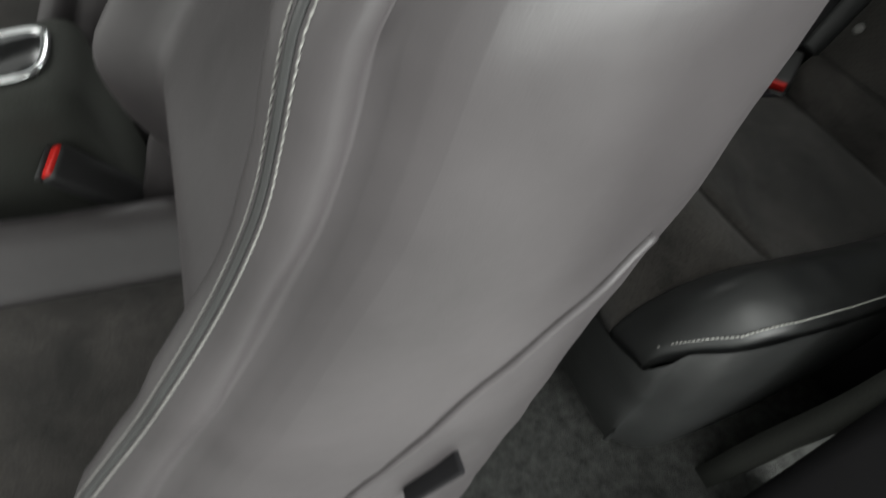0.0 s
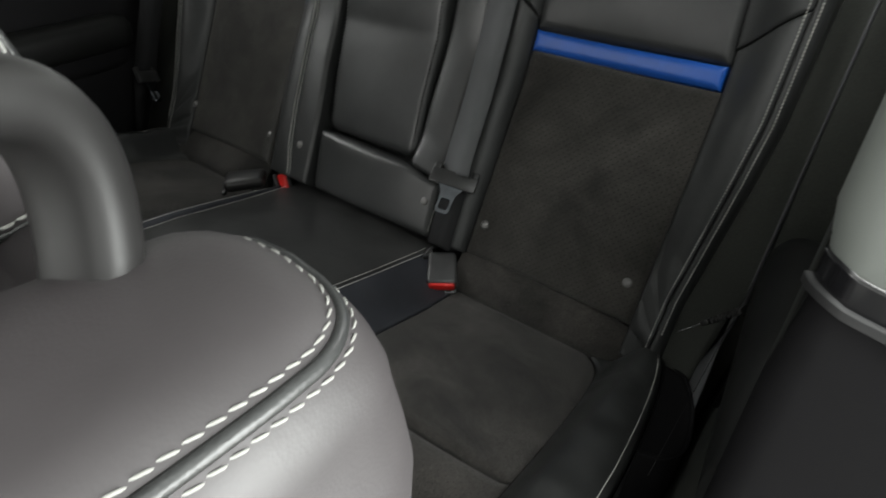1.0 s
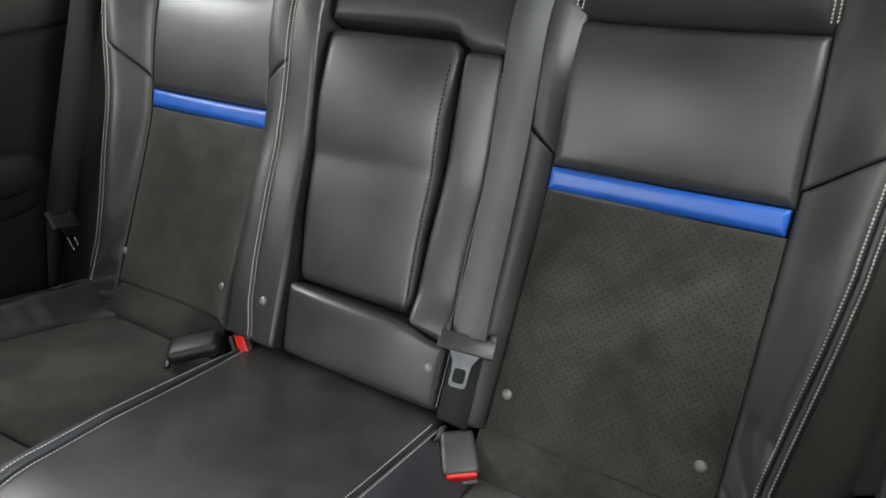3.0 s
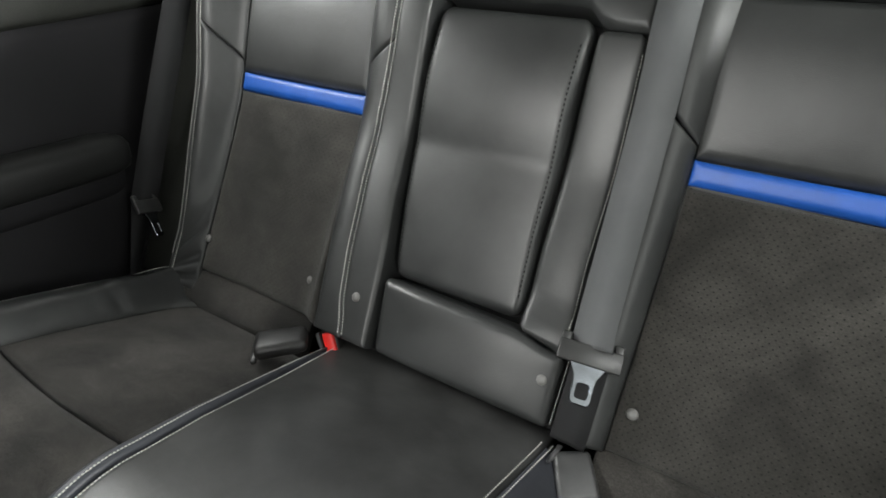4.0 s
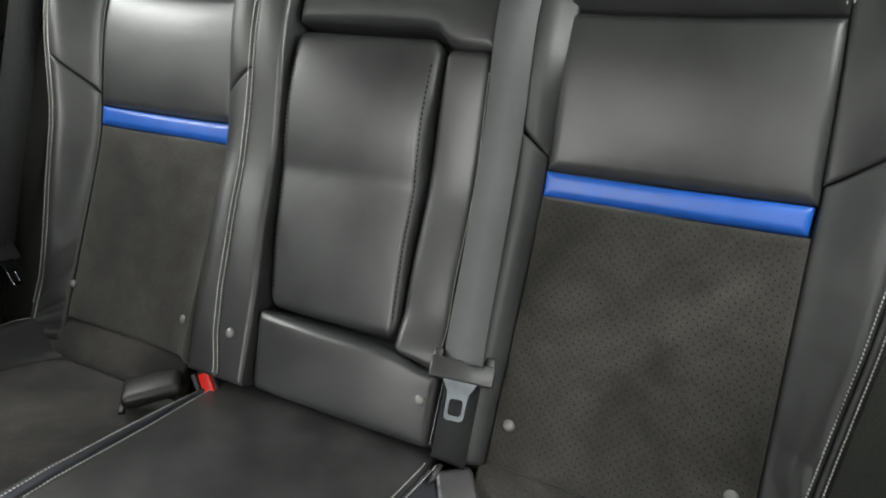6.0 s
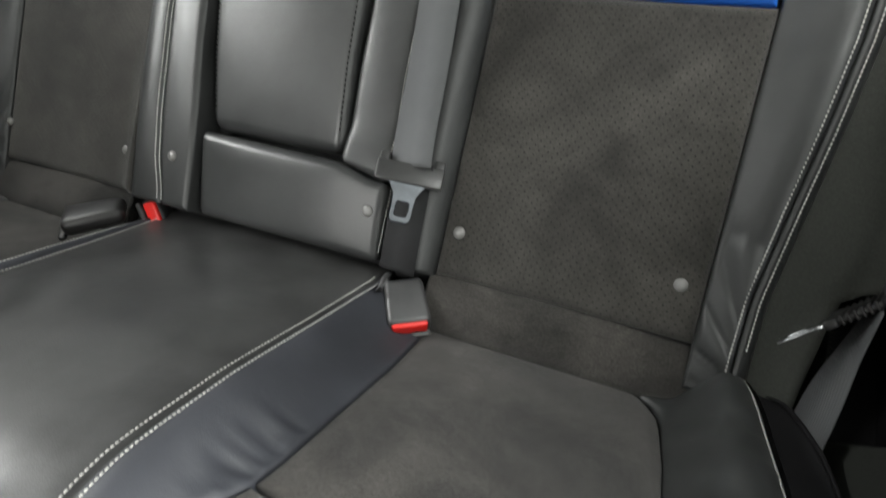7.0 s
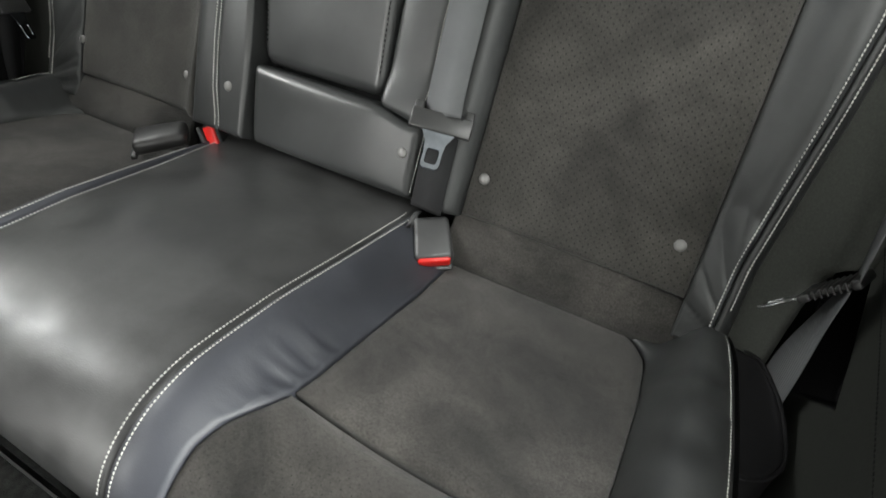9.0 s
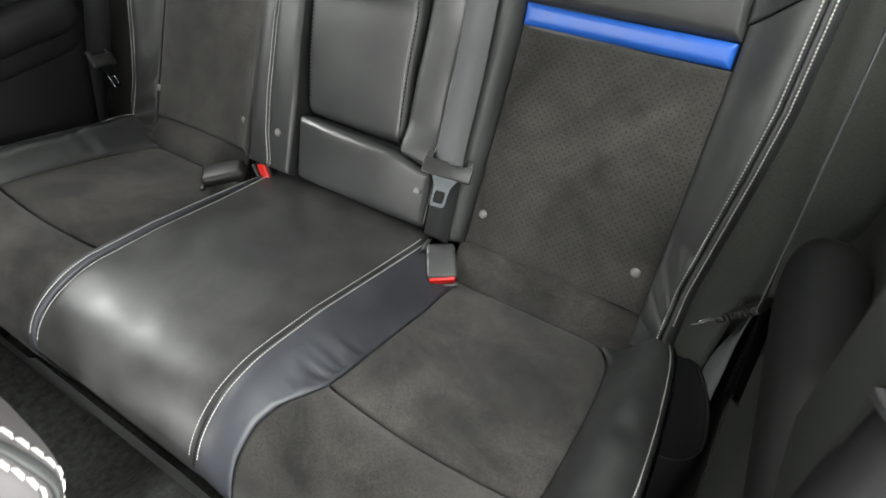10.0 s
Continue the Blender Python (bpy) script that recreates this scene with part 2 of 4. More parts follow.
def pad(name, parent, mat, place, xl, xr, v0, v1, nu=10, nv=14, r=0.006, drop=0.006, puff=0.0, skirt=0.016, corner=0.0, label="", wob=0.0, crease=None):
    """An upholstered panel: a grid between two edges, puffed in the middle, rolled down at its border.
    place(x, v, h) gives the point; xl, xr and v0, v1 are numbers or functions of v and of the part across."""
    fl = xl if callable(xl) else (lambda v: xl)
    fr = xr if callable(xr) else (lambda v: xr)
    f0 = v0 if callable(v0) else (lambda u: v0)
    f1 = v1 if callable(v1) else (lambda u: v1)
    length = abs(f1(0.5) - f0(0.5))
    width = abs(fr((f0(0.5) + f1(0.5)) / 2) - fl((f0(0.5) + f1(0.5)) / 2))
    us, vs = spaced(nu, r, width), spaced(nv, r, length)
    bm = bmesh.new()
    uvl = bm.loops.layers.uv.new("metres")
    rows, where = [], {}
    for j, b in enumerate(vs):
        row = []
        for i, a in enumerate(us):
            v = f0(a) + (f1(a) - f0(a)) * b
            left, right = fl(v), fr(v)
            if corner > 0:
                dv = min(b, 1 - b) * length
                if dv < corner:
                    cut = corner - math.sqrt(max(0.0, corner * corner - (corner - dv) ** 2))
                    sg = 1 if right > left else -1
                    left, right = left + sg * cut, right - sg * cut
            x = left + (right - left) * a
            d = min(min(a, 1 - a) * width, min(b, 1 - b) * length)
            k = 1 - min(1.0, d / r)
            h = -drop * (1 - math.sqrt(max(0.0, 1 - k * k)))
            h += puff * (1 - (2 * a - 1) ** 2) * (1 - (2 * b - 1) ** 4)
            if wob:
                h += wob * noise.noise(Vector((x * 22, v * 22, 1.7))) * min(1.0, d / 0.03)
            if crease:
                h += crease(x, v) * min(1.0, d / 0.008)
            p = bm.verts.new(place(x, v, h))
            where[p] = (x, v)
            row.append(p)
        rows.append(row)
    ring = rows[0] + [q[-1] for q in rows[1:-1]] + rows[-1][::-1] + [q[0] for q in rows[-2:0:-1]]
    for j in range(len(vs) - 1):
        for i in range(len(us) - 1):
            bm.faces.new((rows[j][i], rows[j][i + 1], rows[j + 1][i + 1], rows[j + 1][i]))
    low = []
    for p in ring:
        x, v = where[p]
        q = bm.verts.new(place(x, v, -drop - skirt))
        where[q] = (x, v)
        low.append(q)
    for k in range(len(ring)):
        bm.faces.new((ring[k - 1], ring[k], low[k], low[k - 1]))
    for f in bm.faces:
        for lp in f.loops:
            lp[uvl].uv = where[lp.vert]
    return part(name, bm, mat, parent, label)


def box(bm, size, m=None, bevel=0.0, seg=3):
    """A rounded box of that size, at the pose m, added to bm."""
    ret = bmesh.ops.create_cube(bm, size=1.0)
    vs = ret["verts"]
    bmesh.ops.scale(bm, vec=size, verts=vs)
    if bevel > 0:
        es = list({e for v in vs for e in v.link_edges})
        made = bmesh.ops.bevel(bm, geom=es, offset=bevel, segments=seg, profile=0.5, affect="EDGES")
        vs = list({v for f in made["faces"] for v in f.verts} | {v for v in vs if v.is_valid})
    if m is not None:
        bmesh.ops.transform(bm, matrix=m, verts=vs)
    return vs


def frame_of(origin, ahead, up):
    """A pose whose y axis points ahead and whose z axis points as near to up as it can."""
    y = Vector(ahead).normalized()
    x = y.cross(Vector(up)).normalized()
    z = x.cross(y)
    return Matrix.Translation(Vector(origin)) @ Matrix((x, y, z)).transposed().to_4x4()


def sweep(bm, points, profile, ups=None, closed=False, caps=True):
    """Sweeps a closed profile of (across, up) pairs along the points."""
    pts = [Vector(p) for p in points]
    n = len(pts)
    rings = []
    for i, p in enumerate(pts):
        a = pts[(i - 1) % n] if closed or i > 0 else p
        b = pts[(i + 1) % n] if closed or i < n - 1 else p
        t = (b - a).normalized()
        up = Vector(ups[i] if ups else (0, 0, 1))
        side = t.cross(up).normalized()
        up = side.cross(t).normalized()
        rings.append([bm.verts.new(p + side * q[0] + up * q[1]) for q in profile])
    m = len(profile)
    for i in range(n if closed else n - 1):
        r0, r1 = rings[i], rings[(i + 1) % n]
        for k in range(m):
            bm.faces.new((r0[k - 1], r0[k], r1[k], r1[k - 1]))
    if caps and not closed:
        bm.faces.new(rings[0])
        bm.faces.new(rings[-1][::-1])
    return rings


def oval(rx, ry, n=12):
    return [(rx * math.cos(2 * math.pi * k / n), ry * math.sin(2 * math.pi * k / n)) for k in range(n)]


def round_path(points, steps=8):
    """A smooth curve through the points."""
    p = [Vector(q) for q in points]
    p = [2 * p[0] - p[1]] + p + [2 * p[-1] - p[-2]]
    out = []
    for i in range(1, len(p) - 2):
        for k in range(steps):
            t = k / steps
            out.append(0.5 * ((2 * p[i]) + (p[i + 1] - p[i - 1]) * t + (2 * p[i - 1] - 5 * p[i] + 4 * p[i + 1] - p[i + 2]) * t * t
                              + (3 * p[i] - p[i - 1] - 3 * p[i + 1] + p[i + 2]) * t ** 3))
    out.append(p[-2])
    return out


def stitches(name, parent, path, ups, pitch=0.0044, long=0.0035, thick=0.0007, slant=0.0, mat=None):
    """One seam's thread: short rounded stitches along the path, lying on a surface with those normals."""
    pts = [Vector(p) for p in path]
    cum = [0.0]
    for a, b in zip(pts, pts[1:]):
        cum.append(cum[-1] + (b - a).length)
    vs, fs = [], []
    for k in range(int(cum[-1] / pitch)):
        s = (k + 0.5) * pitch
        i = min(len(pts) - 2, max(0, int(np.searchsorted(cum, s)) - 1))
        f = (s - cum[i]) / max(1e-9, cum[i + 1] - cum[i])
        c = pts[i].lerp(pts[i + 1], f)
        t = (pts[i + 1] - pts[i]).normalized()
        up = Vector(ups[i]).lerp(Vector(ups[i + 1]), f).normalized()
        side = t.cross(up).normalized()
        t = (t + side * slant).normalized()
        side = t.cross(up).normalized()
        o = len(vs)
        for e, w in ((-0.5, 0.35), (-0.25, 1.0), (0.25, 1.0), (0.5, 0.35)):
            base = c + t * (e * long) - up * (0.0006 if abs(e) > 0.4 else 0.0)
            for q in range(6):
                an = 2 * math.pi * q / 6
                vs.append(base + side * (math.cos(an) * thick * w * 1.25) + up * (math.sin(an) * thick * w + thick * 0.4))
        for r in range(3):
            for q in range(6):
                fs.append((o + 6 * r + q, o + 6 * r + (q + 1) % 6, o + 6 * r + 6 + (q + 1) % 6, o + 6 * r + 6 + q))
        fs.append(tuple(o + q for q in range(6)))
        fs.append(tuple(o + 18 + q for q in range(6)))
    me = bpy.data.meshes.new(name)
    me.from_pydata([tuple(v) for v in vs], [], fs)
    me.materials.append(mat or SEAM_THREAD)
    me.polygons.foreach_set("use_smooth", [True] * len(me.polygons))
    ob = new(name, me)
    ob.parent = parent
    return ob


def seam(name, parent, place, xs_vs, h=0.0, twin=0.0, **kw):
    """Stitching over a height field: place(x, v, h); a twin row runs beside it."""
    for off in ((0.0,) if not twin else (0.0, twin)):
        p2 = []
        for i, (x, v) in enumerate(xs_vs):
            a, b = xs_vs[max(0, i - 1)], xs_vs[min(len(xs_vs) - 1, i + 1)]
            d = Vector((b[0] - a[0], b[1] - a[1])).normalized()
            p2.append((x - d.y * off, v + d.x * off))
        hf = h if callable(h) else (lambda x, v: h)
        path = [place(x, v, hf(x, v)) for x, v in p2]
        ups = [(place(x, v, hf(x, v) + 0.01) - place(x, v, hf(x, v))).normalized() for x, v in p2]
        stitches(name, parent, path, ups, **kw)


def along(f, v0, v1, n=40):
    return [(f(v0 + (v1 - v0) * k / n), v0 + (v1 - v0) * k / n) for k in range(n + 1)]


# ---- the car's shell ----
REC = radians(28.7)
UPV, OUT = Vector((0, math.sin(REC), math.cos(REC))), Vector((0, -math.cos(REC), math.sin(REC)))
FLOOR_Z = -0.42


def back_lean(s):
    return 0.05 * smooth((s - 0.24) / 0.26)


def top_roll(s):
    """How far the middle of the backrests rolls rearwards over its top."""
    return 0.065 * max(0.0, (s - 0.515) / 0.115) ** 2


def back_height(x, s):
    a = abs(x)
    h = back_lean(s) - top_roll(s) * (1 - smooth((a - 0.243) / 0.02))
    h += smooth((a - 0.548) / 0.062) * (0.018 + 0.024 * smooth(s / 0.4))
    h += 0.016 * smooth((0.262 - a) / 0.03) * smooth((a - 0.07) / 0.03)
    h -= 0.006 * (1 - ((a - 0.4) / 0.15) ** 2) if 0.25 < a < 0.55 else 0.0
    h += (0.013 if x > 0 else 0.004) * (smooth((a - 0.24) / 0.32) - 0.5) * (0.5 + 0.5 * smooth(s / 0.25)) * smooth((a - 0.2) / 0.06)
    h += 0.010 * smooth((-x - 0.09) / 0.02) * smooth((0.27 + x) / 0.06)
    return h


def on_back(x, s, h):
    return Vector((x, 0, 0)) + UPV * s + OUT * (back_height(x, s) + h)


def slab(name, size, centre, mat, label, category, bevel=0.004):
    bm = bmesh.new()
    box(bm, size, Matrix.Translation(centre), bevel, 2)
    return tagged(finish(bm, name, mat), label, category, "", "structure")


def extruded(name, profile, y0, y1, mat, label, category, ny=10, kind="structure", shape=None):
    """A wall panel: a profile of (x, z) pairs carried along y, with a back of its own; shape(y, z) gives how far it is moved outwards and up."""
    bm = bmesh.new()
    n = len(profile)
    sx = 1 if profile[n // 2][0] > 0 else -1
    rows = []
    for y in (ny if type(ny) is list else [y0 + (y1 - y0) * j / ny for j in range(ny + 1)]):
        moved = [(x + sx * shape(y, z)[0], z + shape(y, z)[1]) if shape else (x, z) for x, z in profile]
        front = [bm.verts.new((x, y, z)) for x, z in moved]
        back = [bm.verts.new((x + sx * 0.03, y, z)) for x, z in reversed(moved)]
        rows.append(front + back)
    m = 2 * n
    for a, b in zip(rows, rows[1:]):
        for k in range(m):
            bm.faces.new((a[k - 1], a[k], b[k], b[k - 1]))
    bm.faces.new(rows[0])
    bm.faces.new(rows[-1][::-1])
    return tagged(finish(bm, name, mat), label, category, "", kind)


def curve_profile(points, steps=6):
    return [(p.x, p.z) for p in round_path([(x, 0, z) for x, z in points], steps)]


bm = bmesh.new()
bmesh.ops.create_grid(bm, x_segments=60, y_segments=60, size=1.0)
for v in bm.verts:
    v.co = Vector((v.co.x * 0.86, -0.62 + v.co.y * 1.05, FLOOR_Z + 0.006 * noise.noise(Vector((v.co.x * 9, v.co.y * 9, 0)))
                   + 0.10 * math.exp(-((v.co.x * 0.86) / 0.11) ** 2)))
tagged(finish(bm, "floor", CARPET), "dark grey tufted carpet on the car's floor", "floor", "", "structure")
slab("ground", (6, 7, 0.1), (0, -1, -0.72), CONCRETE, "grey concrete workshop ground under the car", "ground")

SIDE_LOW = [(0.655, -0.42), (0.672, -0.25), (0.694, -0.08), (0.705, 0.04), (0.722, 0.09), (0.752, 0.13), (0.768, 0.24), (0.776, 0.366)]
SIDE_HIGH = [(0.795, 0.360), (0.783, 0.368), (0.772, 0.380), (0.768, 0.42), (0.762, 0.50), (0.764, 0.53), (0.79, 0.545)]
# outline (y, z) of a dish added where the wall lies in black shade
SHADE_DISH = [(0.015, 0.031), (-0.078, 0.004), (-0.137, -0.017), (-0.027, -0.13), (0.08, -0.09), (0.161, -0.063)]


def in_shade_dish(y, z):
    """How far a place on the near wall lies inside the dish added for a dark patch of shade."""
    return min(((b[1] - a[1]) * (y - a[0]) - (b[0] - a[0]) * (z - a[1])) * -1 / math.hypot(b[0] - a[0], b[1] - a[1]) for a, b in zip(SHADE_DISH, SHADE_DISH[1:] + SHADE_DISH[:1]))


def near_shape(y, z):
    return 0.045 * smooth(in_shade_dish(y, z) / 0.010), 0.0


def far_shape(y, z):
    return 0.0, 0.084 * y * smooth((z - 0.2) / 0.15)


# far wall and trim take darker copies of the near trim, as painted shade
for sgn, word, y0 in ((1, "near", -0.372), (-1, "far", -0.62)):
    low = curve_profile([(sgn * x, z) for x, z in SIDE_LOW], 60 if sgn > 0 else 6)
    high = curve_profile([(sgn * x, z) for x, z in SIDE_HIGH])
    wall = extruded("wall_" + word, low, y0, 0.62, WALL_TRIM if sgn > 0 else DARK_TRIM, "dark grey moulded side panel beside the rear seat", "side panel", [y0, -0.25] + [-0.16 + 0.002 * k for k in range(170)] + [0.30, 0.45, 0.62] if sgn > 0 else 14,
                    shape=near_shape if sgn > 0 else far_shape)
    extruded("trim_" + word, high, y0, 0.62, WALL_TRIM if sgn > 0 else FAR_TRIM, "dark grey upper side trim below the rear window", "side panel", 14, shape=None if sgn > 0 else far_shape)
    # faces inside the dish get a blacker trim: the shade put into the colour
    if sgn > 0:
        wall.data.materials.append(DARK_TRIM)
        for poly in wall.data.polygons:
            if in_shade_dish(poly.center.y, poly.center.z) > 0.001:
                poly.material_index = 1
# the panels that close the gaps between the backrests and the side walls
for sgn in (1, -1):
    bm = bmesh.new()
    layers = []
    for out in (-0.002, -0.014):
        g = []
        for j in range(61):
            v = -0.105 + 0.725 * j / 60
            mid = UPV * v + OUT * out
            edge_x = float(np.interp(mid.z, [z for x, z in SIDE_LOW], [x for x, z in SIDE_LOW])) + 0.008
            xr = float(np.interp(v, [-0.105, 0.016, 0.024, 0.040], [0.650, 0.665, 0.672, edge_x])) if v < 0.04 and sgn > 0 else edge_x
            g.append([bm.verts.new(mid + Vector((sgn * (0.600 + (xr - 0.600) * k / 6), 0, 0))) for k in range(7)])
        layers.append(g)
        for a, b in zip(g, g[1:]):
            for k in range(6):
                bm.faces.new((a[k], a[k + 1], b[k + 1], b[k]))
    for k in (0, 6):
        for j in range(60):
            bm.faces.new((layers[0][j][k], layers[0][j + 1][k], layers[1][j + 1][k], layers[1][j][k]))
    for j in (0, 60):
        for k in range(6):
            bm.faces.new((layers[0][j][k], layers[0][j][k + 1], layers[1][j][k + 1], layers[1][j][k]))
    # near panel lighter, far panel darker: the light's falloff put into the colour
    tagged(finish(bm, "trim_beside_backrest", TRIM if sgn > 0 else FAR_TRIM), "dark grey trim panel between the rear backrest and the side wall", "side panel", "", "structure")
slab("ceiling", (1.44, 1.75, 0.03), (0, -0.475, 0.76), LINER, "grey cloth headliner of the car's roof", "ceiling")
slab("rear_shelf", (1.5, 0.5, 0.02), (0, 0.60, 0.50), TRIM, "dark grey shelf behind the rear seat", "shelf")
slab("sill_near", (0.12, 1.5, 0.14), (0.80, -1.15, -0.40), PLASTIC, "black plastic door sill of the open doorway", "sill", 0.03)
slab("wall_far_door", (0.06, 1.3, 0.95), (-0.80, -1.28, 0.02), TRIM, "dark grey inner side of the closed far door", "door", 0.02)
slab("wall_tail", (1.56, 0.04, 0.95), (0, 0.64, 0.03), TRIM, "dark panel closing the boot behind the rear seat", "wall")


slab("wall_boot", (1.4, 0.03, 0.55), (0, 0.14, -0.18), TRIM, "dark panel behind the rear bench", "wall")


# ---- the rear seat's cushion ----
def plan_insert(y):
    return -0.127 - 0.241 * max(y, -0.40)


def front_roll(y, start=-0.40, end=-0.525, deep=0.13):
    """How far the cushion's top falls towards its front."""
    t = min(1.0, max(0.0, (start - y) / (start - end)))
    return deep * (1 - math.sqrt(max(0.0, 1 - t * t)))


def centre_z(y):
    return float(np.interp(y, [-0.60, -0.385, -0.285, -0.16, -0.05, 0.0], [0.012, -0.006, -0.020, -0.047, -0.068, -0.072])) - front_roll(y, -0.385, -0.524, 0.11)


def side_z(y):
    return -0.085 - 0.2 * max(y, -0.42) + 0.011 * smooth((y + 0.13) / 0.09) - front_roll(y, -0.41, -0.52, 0.10)


def on_seat(x, y, h):
    """The cushion's top: the raised centre, the two seats, the outer bolsters."""
    a = abs(x)
    zi = plan_insert(y) - front_roll(y, -0.41, -0.525, 0.12)
    zc = centre_z(y)
    zb = side_z(y)
    z = zi + (zc - zi) * smooth((0.258 - a) / 0.072 if x > 0 else (0.217 - a) / 0.032) + (zb - zi) * smooth((a - 0.538) / 0.05)
    return Vector((x, y - 0.2 * h, z + h))


def crown(x, y, h):
    """The centre's top, gently domed across."""
    return Vector((x, y - 0.2 * h, centre_z(y) + h - 0.006 * (x / 0.18) ** 2))


seat = thing("rear_seat_cushion", "black leather and suede rear bench cushion with pale double stitching", "car seat")
CX = line([(-0.53, 0.176), (-0.45, 0.172), (-0.36, 0.172), (-0.25, 0.176), (-0.15, 0.181), (-0.04, 0.187)])
pad("centre_panel", seat, LEATHER_SEAT, crown, lambda y: -CX(y), lambda y: CX(y), -0.522, -0.004, 16, 30, r=0.010, drop=0.007, skirt=0.05, wob=0.0015,
    label="worn shiny black leather centre of the bench")
for sgn in (1, -1):
    bx = line([(-0.53, 0.232), (-0.49, 0.226), (-0.45, 0.227), (-0.42, 0.234), (-0.395, 0.245), (-0.365, 0.255), (-0.33, 0.259), (-0.25, 0.260), (-0.15, 0.263), (-0.04, 0.258)])
    if sgn < 0:
        bx = lambda y: CX(y) + 0.026
    pad("centre_side", seat, LEATHER_SIDE, on_seat, lambda y: sgn * (CX(y) + 0.001), lambda y: sgn * bx(y), -0.522, -0.045, 16, 90, r=0.008, drop=0.005, skirt=0.03, wob=0.003,
        crease=lambda x, y: (0.0060 if x > 0 else 0.001) * noise.noise(Vector((x * 22, y * 105, 8.4))) * smooth((abs(x) - 0.205) / 0.04) * smooth((0.10 - abs(y + 0.36)) / 0.06),
        label="blue-black leather flank of the bench's centre, slightly creased")
    ox = line([(-0.53, 0.530), (-0.40, 0.553), (-0.28, 0.552), (-0.165, 0.546), (-0.092, 0.537), (-0.072, 0.527), (-0.060, 0.513), (-0.052, 0.498)])
    pad("seat_insert", seat, SUEDE, on_seat, lambda y: sgn * bx(y), lambda y: sgn * ox(y), lambda u: -0.357 - 0.010 * math.sin(3.1 * u), -0.052, 14, 14, r=0.016, drop=0.011, puff=0.006, wob=0.002,
        label="worn black suede seat panel")
    pad("seat_front", seat, SUEDE_FINE, on_seat, lambda y: sgn * bx(y), lambda y: sgn * ox(y), -0.522, lambda u: -0.360 - 0.010 * math.sin(3.1 * u), 14, 16, r=0.014, drop=0.010, puff=0.004, skirt=0.08, wob=0.0015,
        label="perforated black suede front of the seat")

    def kick(x, v, h):
        """The steep strip between the seat and the backrest's foot."""
        p = Vector((x, -0.057 + 0.014 * v + 0.075 * v * v, -0.113 + 0.085 * v))
        return p + Vector((0, -0.94, 0.33)) * h
    pad("rear_strip", seat, SUEDE, kick, sgn * 0.245, sgn * 0.578, -0.05, lambda u: 0.72 - 0.12 * u, 10, 5, r=0.006, drop=0.005, puff=0.004, label="black suede strip at the foot of the backrest")
    wx = line([(-0.525, 0.585), (-0.50, 0.612), (-0.47, 0.634), (-0.42, 0.645), (-0.35, 0.645), (-0.28, 0.643), (-0.20, 0.637), (-0.125, 0.628), (-0.09, 0.622), (-0.065, 0.616), (-0.04, 0.606), (-0.022, 0.594)])
    pad("side_bolster", seat, LEATHER, on_seat, lambda y: sgn * ox(y), lambda y: sgn * wx(y), -0.522, lambda u: -0.026 + 0.010 * u, 16, 40, r=0.012, drop=0.010, skirt=0.02, puff=0.015, wob=0.003, crease=lambda x, y: 0.0058 * noise.noise(Vector((x * 9, y * 50, 3.1))) * (0.4 + 0.6 * smooth((y + 0.30) / 0.2)),
        label="black leather side bolster with soft creases")
    seam("stitching", seat, crown, [(sgn * (x - 0.0085), y) for x, y in along(CX, -0.515, -0.035, 60)], h=0.0018)
    seam("stitching", seat, on_seat, [(sgn * (x + 0.0075), y) for x, y in along(CX, -0.515, -0.035, 60)], h=0.0006)
    seam("stitching", seat, on_seat, [(sgn * (x - 0.007), y) for x, y in along(wx, -0.515, -0.04, 60)],
         h=lambda x, y: 0.0044 * (1 - (2 * (y + 0.522) / 0.50 - 1) ** 4) - 0.0004)

    # outer flank and front face below the stitched edge
    def flank(u, v, h):
        e = round_path([(sgn * wx(y), y, 0) for y in (-0.03, -0.06, -0.105, -0.17, -0.25, -0.33, -0.42, -0.47, -0.50, -0.522)] + [(sgn * 0.45, -0.527, 0), (sgn * 0.30, -0.527, 0), (0, -0.527, 0)], 6)
        i = min(len(e) - 2, int(u * (len(e) - 1)))
        f = u * (len(e) - 1) - i
        p = e[i].lerp(e[i + 1], f)
        t = (e[i + 1] - e[i]).normalized()
        nrm = Vector((t.y, -t.x, 0)) * (-sgn)
        top = on_seat(p.x, max(p.y, -0.52), 0).z - 0.006 if u < 0.82 else on_seat(p.x, -0.518, 0).z - 0.02
        low = -0.36
        return Vector((p.x, p.y, top + (low - top) * v)) + nrm * (h + 0.004 - 0.03 * v)
    bm = bmesh.new()
    g = [[bm.verts.new(flank(k / 70, j / 8, 0.006 * math.sin(math.pi * j / 8))) for k in range(71)] for j in range(9)]
    for j in range(8):
        for k in range(70):
            bm.faces.new((g[j][k], g[j][k + 1], g[j + 1][k + 1], g[j + 1][k]))
    part("front_face", bm, LEATHER, seat)
bm = bmesh.new()
box(bm, (1.20, 0.44, 0.16), Matrix.Translation((0, -0.26, -0.29)), 0.02, 2)
part("base", bm, PLASTIC, seat)

# ---- the rear seat's backrests: a narrow one and a wide one with the armrest ----
# the narrow backrest's inner seam, its edge beside the armrest, and the two edges of its suede panel
SEAM_X = line([(-0.06, -0.160), (-0.04, -0.163), (0.0, -0.176), (0.07, -0.187), (0.19, -0.197), (0.29, -0.200), (0.38, -0.194), (0.50, -0.190), (0.64, -0.190)])
EDGE_X = line([(-0.06, -0.112), (0.07, -0.121), (0.16, -0.134), (0.25, -0.141), (0.35, -0.140), (0.49, -0.137), (0.64, -0.137)])
